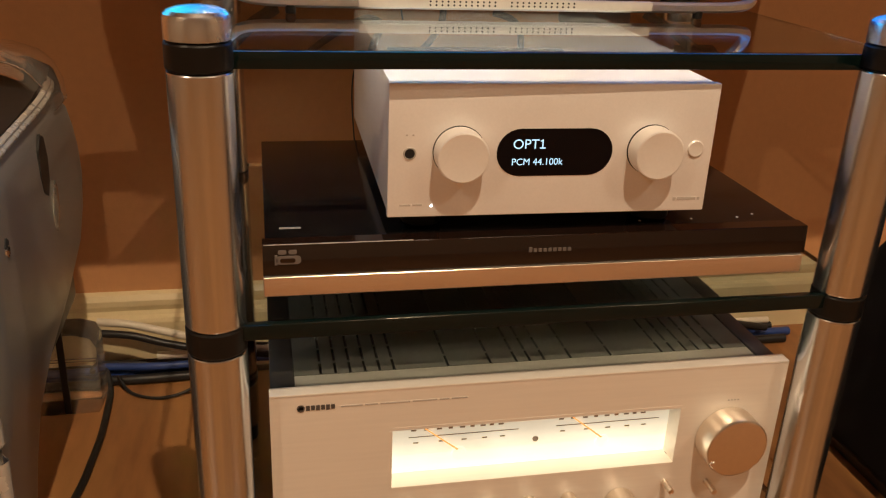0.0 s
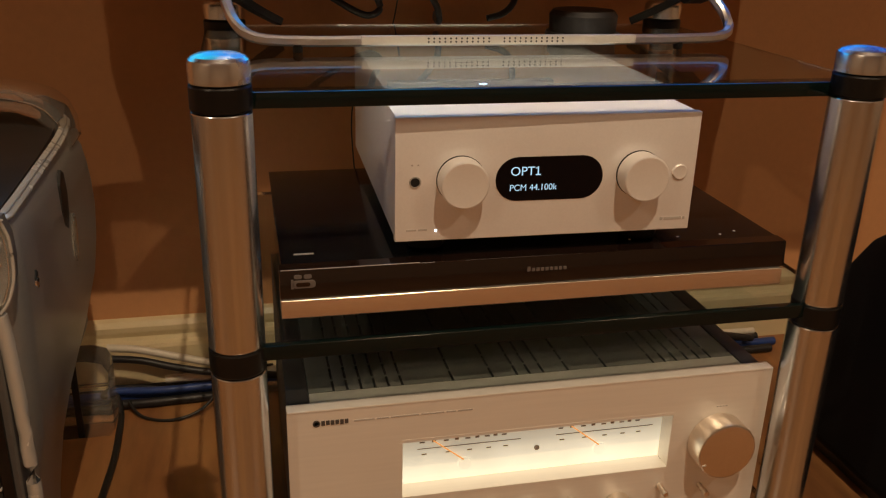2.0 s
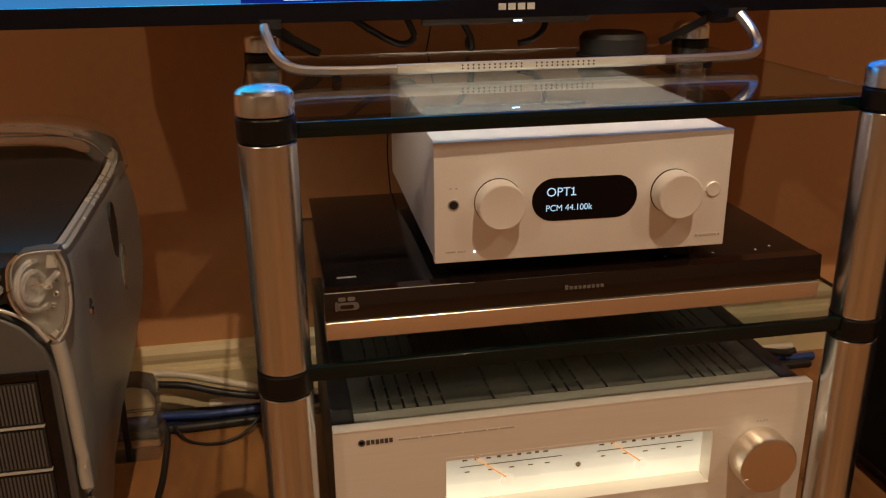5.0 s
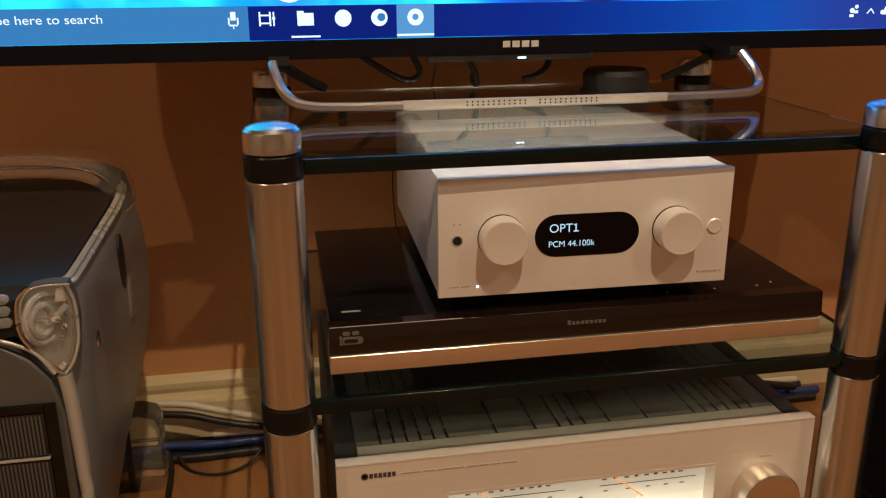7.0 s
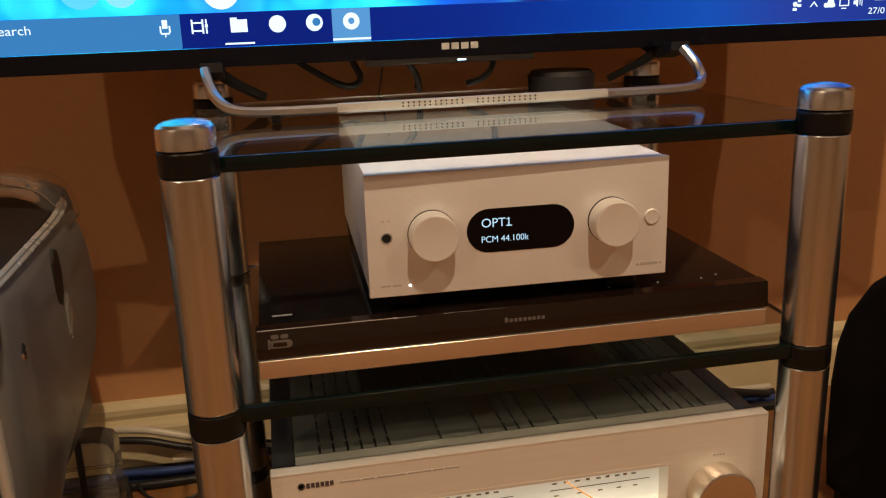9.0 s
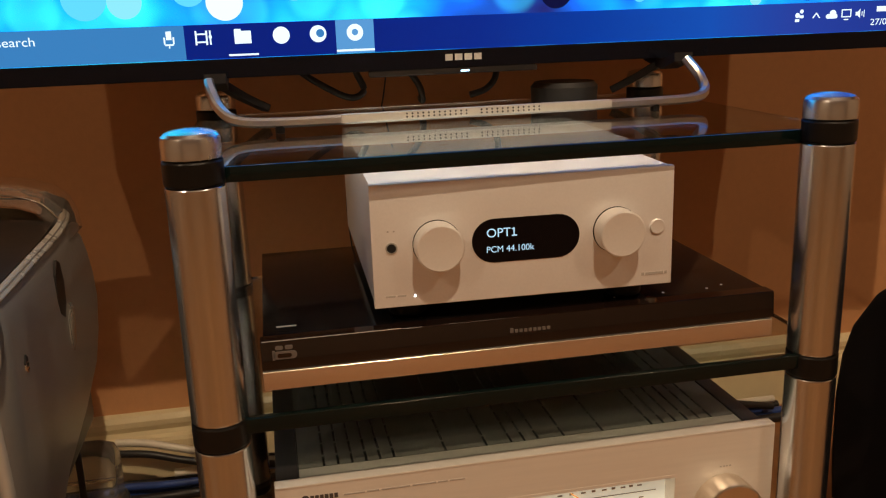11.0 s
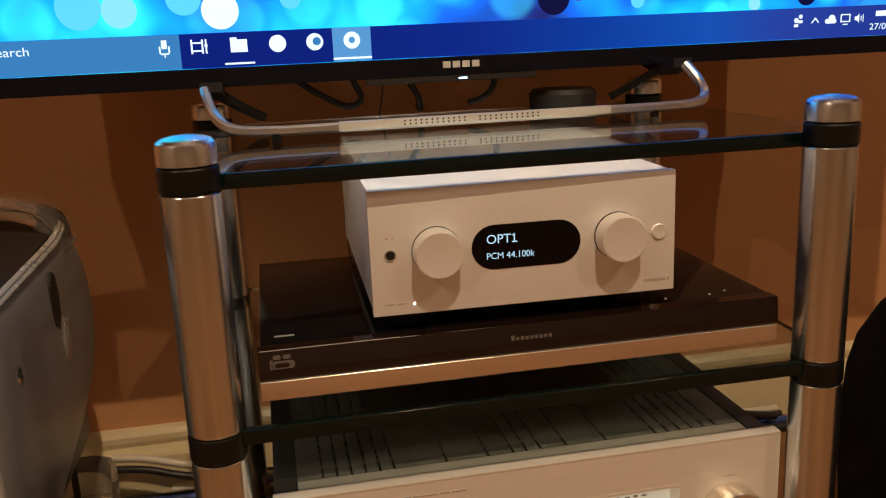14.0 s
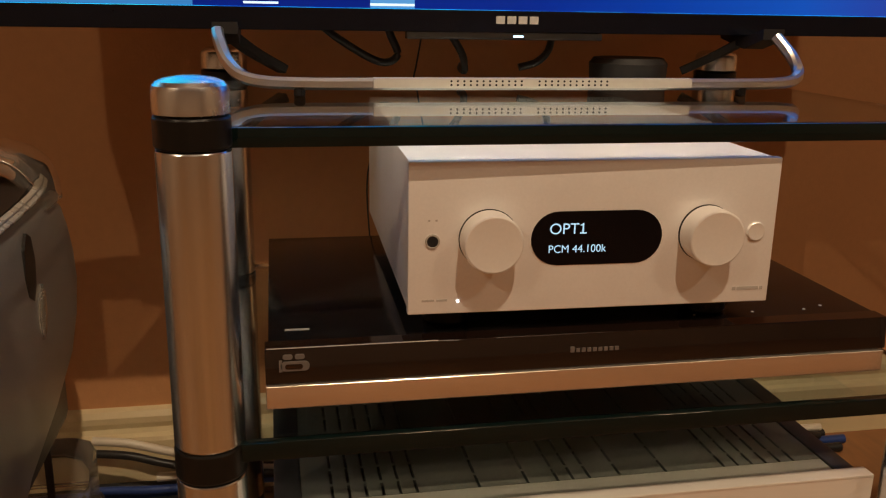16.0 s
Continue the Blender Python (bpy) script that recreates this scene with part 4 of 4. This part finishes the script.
for s in (1, -1):
    sx = lambda x: x if s > 0 else 2 * TCX - x
    out = [(sx(x), z) for x, z in WINDOW]
    backing = part("window_backing", dome(out, 0.004, -0.003, 0.012), M_PCMESH, tower, "grey hollow behind the clear corner", sharp=40)
    for r, h in ((0.0205, 0.0), (0.0135, 0.003)):
        ring = lathe([(r, 0), (r + 0.0008, 0.0018), (r, 0.0036), (r - 0.0022, 0.0044), (r - 0.0036, 0.0028), (r - 0.0034, 0)], "y", (0, 0, 0), 48)
        ring.transform(Matrix.Translation((sx(-0.2165), 0.5985 - h, 0.4300)) @ Matrix.Rotation(radians(58 * s), 4, "Z") @ Matrix.Diagonal((0.9, 1, 1, 1)))
        part("boss_ring", ring, M_LENS, backing, "cloudy clear ringed boss", sharp=40)
    part("pin", sweep([Vector((sx(-0.2310), 0.5945, 0.4302)), Vector((sx(-0.2180), 0.5935, 0.4308)), Vector((sx(-0.2060), 0.5955, 0.4320))], round_section(0.0013, 8)), M_CHROME, backing, "bright metal pin", sharp=60)
    for x, z, r in ((-0.2055, 0.4285, 0.0030), (-0.2015, 0.4210, 0.0026), (-0.2045, 0.4130, 0.0022), (-0.2000, 0.4315, 0.0020), (-0.2090, 0.4090, 0.0016)):
        part("fixing", lathe([(r, 0), (r, 0.0014), (r * 0.6, 0.0024), (0, 0.0020)], "y", (sx(x), bend(x) - 0.0055, z), 16), M_CHROME, backing)
        part("fixing_hole", lathe([(r * 0.35, 0), (r * 0.35, 0.0003), (0, 0.0003)], "y", (sx(x), bend(x) - 0.0080, z), 10), M_HOLE, backing)
    for tri in ([(-0.2030, 0.4525), (-0.1985, 0.4515), (-0.1970, 0.4425), (-0.2050, 0.4430)], [(-0.2090, 0.3905), (-0.2055, 0.3930), (-0.2030, 0.3900), (-0.2060, 0.3860)]):
        part("prism_chip", prism([(sx(x), z) for x, z in tri], bend(tri[0][0]) - 0.0080, bend(tri[0][0]) - 0.0045), M_PCTRIM, backing)
    part("strut", sweep([Vector((sx(-0.2075), 0.5950, 0.4290)), Vector((sx(-0.1965), 0.5985, 0.4400))], flat_section(0.0009, 0.0022, 0.0003)), M_LENS, backing)
    part("corner_window", dome(out, 0.0085, 0.004, 0.0022), M_ACRYL, tower, "clear plastic corner window", sharp=60).visible_shadow = False
    arc = lambda ids, push, lift: smooth_path([(sx(WINDOW[i][0] + push), bend(WINDOW[i][0]) - lift, WINDOW[i][1]) for i in ids], 6)
    part("window_rim", sweep(arc((4, 5, 6, 7, 8, 9), 0.0, 0.0075), round_section(0.0015, 8)), M_PCTRIM, tower, "bright moulded rim", sharp=60)
    part("window_rim", sweep(arc((4, 5, 6, 7, 8), -0.0032, 0.0095), round_section(0.0008, 8)), M_CHROME, tower, sharp=60)
    part("window_rim", sweep(arc((9, 10, 11, 12, 13, 0, 1, 2), 0.0, 0.0085), round_section(0.0013, 8)), M_CHROME, tower, sharp=60)
    part("window_rim", sweep(arc((13, 0, 1, 2, 3, 4), 0.0032, 0.0095), round_section(0.0007, 8)), M_PCTRIM, tower, sharp=60)
    # pale strip paints in the reflection along the rounded front corner
    trim = smooth_path([(sx(x), y, z) for x, y, z in ((-0.2060, 0.6005, 0.381), (-0.2040, 0.6000, 0.362), (-0.2025, 0.5990, 0.33), (-0.2015, 0.5985, 0.28), (-0.2030, 0.6000, 0.18), (-0.2160, 0.6150, 0.06))], 6)
    part("front_trim", sweep(trim, flat_section(0.0050, 0.0050, 0.0022)), M_PCTRIM, tower, "curved front edge with its pale reflection painted in", sharp=50)
# middle of the brow, with its clear moulded bars
brow = [(-0.2335, 0.4460), (-0.2335, 0.4170), (-0.2550, 0.4130), (TCX, 0.4100), (-0.3630, 0.4130), (-0.3845, 0.4170), (-0.3845, 0.4460), (TCX, 0.4480)]
part("brow", prism(brow, 0.5985, 0.634, 0.002, 2), M_PCTOP, tower, "dark brow across the front")
for bx in (-0.2465, -0.3715):
    for i in range(3):
        part("brow_bar", prism(pill(bx, 0.4290 + i * 0.0094, 0.0200, 0.0078), 0.5950, 0.5990, 0.001), M_LENS, tower, "clear moulded bar")
part("brow_rim", sweep(smooth_path([(-0.2110, 0.5935, 0.3855), (-0.2220, 0.5925, 0.4030), (-0.2400, 0.5925, 0.4140), (-0.2650, 0.5925, 0.4200), (TCX, 0.5925, 0.4220), (-0.353, 0.5925, 0.4200), (-0.378, 0.5925, 0.4140), (-0.396, 0.5925, 0.4030), (-0.407, 0.5935, 0.3855)], 6), round_section(0.0016, 8)), M_PCTRIM, tower, "pale rim over the arched front", sharp=60)
# dark arched front with ribbed drive doors
arch_pts = [(-0.2100, 0.06), (-0.2080, 0.29), (-0.2085, 0.350), (-0.2150, 0.3790), (-0.2280, 0.3975), (-0.2460, 0.4100), (-0.272, 0.4165), (TCX, 0.4185)]
arch_pts += [(2 * TCX - x, z) for x, z in arch_pts[-2::-1]]
bez = part("front_bezel", prism(arch_pts, 0.594, 0.624, 0.004, 3), M_PCMESH, tower, "dark grey arched front")
DZ = [(0.3165, 0.3535), (0.2765, 0.3125), (0.2365, 0.2725), (0.095, 0.2325)]
for z0, z1 in DZ:
    door = part("drive_door", box(-0.395, -0.2232, 0.5905, 0.5955, z0, z1, 0.0012), M_PCTOP, bez, "dark ribbed drive door")
    ribs = bmesh.new()
    for i in range(57):
        x = -0.393 + i * 0.00296
        box(x, x + 0.0015, 0.5898, 0.5906, z0 + 0.0015, z1 - 0.0015, bm=ribs)
    tagged(part("ribs", ribs, M_PCMESH, door), kind="stuff")
    part("door_line", box(-0.395, -0.2230, 0.5888, 0.5952, z0 - 0.0026, z0 - 0.0012, 0.0004), M_PCTRIM, bez)
part("bezel_frame", box(-0.2225, -0.2140, 0.5900, 0.5955, 0.06, 0.361, 0.001), M_BLACKGLOSS, bez)
part("bezel_frame", box(-0.396, -0.2228, 0.5900, 0.5955, 0.3545, 0.361, 0.001), M_BLACKGLOSS, bez)
SX = -0.1927
part("screw", lathe([(0.0048, 0.0), (0.0046, 0.0014), (0.0030, 0.0008), (0, 0.0006)], "y", (0, 0, 0), 24), M_CHROME, tower).matrix_basis = pose(SX, 0.666, 0.379, 0, 0, 90)
part("screw_well", prism([(0.6610, 0.3835), (0.6660, 0.3900), (0.6710, 0.3860), (0.6700, 0.3810), (0.6640, 0.3800)], SX - 0.001, SX + 0.0012, plane="yz"), M_HOLE, tower)
part("latch", prism([(0.824, 0.334), (0.834, 0.340), (0.841, 0.356), (0.842, 0.372), (0.836, 0.381), (0.826, 0.374), (0.819, 0.358), (0.819, 0.343)], SX - 0.001, SX + 0.0034, 0.0012, 2, plane="yz"), M_ACRYL, tower, "clear plastic door latch")
part("latch_back", prism([(0.825, 0.338), (0.833, 0.344), (0.838, 0.358), (0.837, 0.372), (0.828, 0.369), (0.822, 0.352)], SX - 0.0008, SX + 0.0012, plane="yz"), M_PCTRIM, tower)
part("latch_well", prism([(0.802, 0.380), (0.816, 0.372), (0.826, 0.384), (0.830, 0.405), (0.824, 0.426), (0.812, 0.432), (0.801, 0.420), (0.797, 0.398)], SX - 0.002, SX + 0.0006, plane="yz"), M_PCTOP, tower, "dark hollow above the latch")
# added block behind the case that keeps lamplight off the wall, clear rear foot loop, front feet
part("rear_shade_block", box(-0.392, -0.226, 0.78, 1.035, 0.165, 0.36, 0.012), M_PCTOP, tower)
foot = part("rear_foot", prism([(-0.2160, FZ), (-0.2110, 0.014), (-0.2110, 0.098), (-0.2170, 0.112), (-0.2350, 0.118), (-0.383, 0.118), (-0.401, 0.112), (-0.407, 0.098), (-0.407, 0.014), (-0.402, FZ)], 1.020, 1.076, 0.007, 3), M_ACRYL, tower, "clear plastic rear foot", sharp=50)
foot.visible_shadow = False
part("foot_band", box(-0.2560, -0.2475, 1.0165, 1.0195, 0.010, 0.150, 0.001), M_CABLE, foot, "dark strap on the clear foot")
part("foot_rib", box(-0.4065, -0.2115, 1.0165, 1.0205, 0.084, 0.088, 0.001), M_ACRYL, foot)
for fx in (-0.385, -0.245):
    part("foot", box(fx - 0.012, fx + 0.012, 0.66, 0.72, FZ, 0.032, 0.004), M_RING, tower)

# ---- domed black speaker on the other side ----
prof = [(0.838, FZ + 0.02), (0.846, 0.09), (0.848, 0.17), (0.842, 0.225), (0.826, 0.27), (0.79, 0.32), (0.745, 0.354), (0.69, 0.38), (0.62, 0.398), (0.55, 0.40), (0.49, 0.385), (0.45, 0.35), (0.435, 0.29), (0.43, 0.15), (0.435, FZ + 0.02)]
sub = thing("domed_speaker", (0.85, 0.65, FZ), "large matt black domed loudspeaker covered in cloth, on the floor", "speaker")
part("base", box(0.706, 1.03, 0.445, 0.835, FZ, FZ + 0.0205, 0.003), M_BLACKSATIN, sub, "black base plinth")
part("cloth_cover", prism(prof, 0.69, 1.04, 0.018, 4, plane="yz"), M_FABRIC, sub, sharp=60)

# ---- leads and plugs along the wall ----
def lead(pts, r, material, label, steps=8):
    return solid("cable", sweep(smooth_path(pts, steps), round_section(r, 10)), material, label, "cable", sharp=60)


F = FZ
lead([(-0.62, 1.085, F + 0.007), (-0.30, 1.095, F + 0.007), (-0.18, 1.090, F + 0.007), (-0.05, 1.094, F + 0.007), (0.10, 1.09, F + 0.007), (0.30, 1.095, F + 0.007), (0.55, 1.088, F + 0.007), (0.80, 1.09, F + 0.007)], 0.0068, M_CABLE, "black mains lead lying along the skirting board")
lead([(-0.60, 1.112, F + 0.007), (-0.28, 1.115, F + 0.007), (-0.16, 1.110, F + 0.007), (-0.04, 1.113, F + 0.007), (0.15, 1.11, F + 0.007), (0.40, 1.114, F + 0.007), (0.62, 1.108, F + 0.007), (0.82, 1.112, F + 0.007)], 0.0068, M_BLUECABLE, "blue network cable lying along the skirting board")
lead([(-0.55, 1.132, F + 0.007), (-0.24, 1.134, F + 0.007), (-0.10, 1.131, F + 0.007), (0.20, 1.134, F + 0.007), (0.50, 1.131, F + 0.007), (0.80, 1.133, F + 0.007)], 0.0066, M_CABLE, "black cable against the skirting board")
lead([(-0.50, 1.102, F + 0.0195), (-0.24, 1.106, F + 0.0200), (-0.15, 1.100, F + 0.0195), (-0.02, 1.104, F + 0.0195), (0.20, 1.101, F + 0.0195), (0.46, 1.105, F + 0.0195), (0.75, 1.10, F + 0.0195)], 0.0055, M_BLUECABLE, "thin blue cable lying on other cables")
lead([(-0.225, 1.118, 0.088), (-0.185, 1.115, 0.084), (-0.14, 1.112, 0.072), (-0.09, 1.110, 0.058), (-0.04, 1.108, 0.047), (0.02, 1.108, 0.037), (0.10, 1.11, F + 0.0255)], 0.0055, M_WHITECABLE, "off-white cable sloping down along the wall")
lead([(-0.225, 1.105, 0.078), (-0.18, 1.100, 0.074), (-0.14, 1.098, 0.062), (-0.09, 1.096, 0.050), (-0.03, 1.094, 0.042), (0.04, 1.095, F + 0.025)], 0.0052, M_CABLE, "black cable sloping down along the wall")
lead([(-0.15, 1.112, F + 0.030), (-0.115, 1.110, F + 0.031), (-0.07, 1.108, F + 0.031), (-0.03, 1.11, F + 0.030), (0.02, 1.112, F + 0.030)], 0.0058, M_WHITECABLE, "off-white cable lying on the bundle")
lead([(-0.20, 1.085, F + 0.016), (-0.18, 1.06, F + 0.0035), (-0.14, 1.045, F + 0.0025), (-0.10, 1.055, F + 0.010), (-0.065, 1.082, F + 0.034), (-0.03, 1.095, F + 0.048), (0.0, 1.11, F + 0.04)], 0.0022, M_CABLE, "thin black wire looping over the floor")
lead([(-0.235, 1.10, F + 0.026), (-0.216, 1.090, F + 0.022), (-0.209, 1.070, F + 0.010), (-0.207, 1.05, F + 0.0048), (-0.205, 0.97, F + 0.0048), (-0.208, 0.91, F + 0.0048), (-0.214, 0.85, F + 0.0048), (-0.235, 0.74, F + 0.0048)], 0.0045, M_CABLE, "black cable running over the floor beside the computer")
lead([(0.46, 1.10, F + 0.028), (0.53, 1.095, F + 0.034), (0.575, 1.085, F + 0.050), (0.635, 1.085, F + 0.056), (0.70, 1.09, F + 0.040), (0.77, 1.10, F + 0.022)], 0.0055, M_CABLE, "black cable arching over the others")
lead([(0.48, 1.115, F + 0.0295), (0.56, 1.112, F + 0.0295), (0.63, 1.113, F + 0.0295), (0.70, 1.112, F + 0.0295), (0.78, 1.114, F + 0.028)], 0.0055, M_WHITECABLE, "off-white cable by the skirting board")
lead([(0.165, 0.985, 0.60), (0.150, 0.985, 0.53), (0.122, 0.995, 0.48), (0.108, 1.01, 0.43), (0.118, 1.04, 0.30), (0.13, 1.075, 0.10), (0.13, 1.07, F + 0.002)], 0.0009, M_CABLE, "thin black wire hanging behind the shelves")
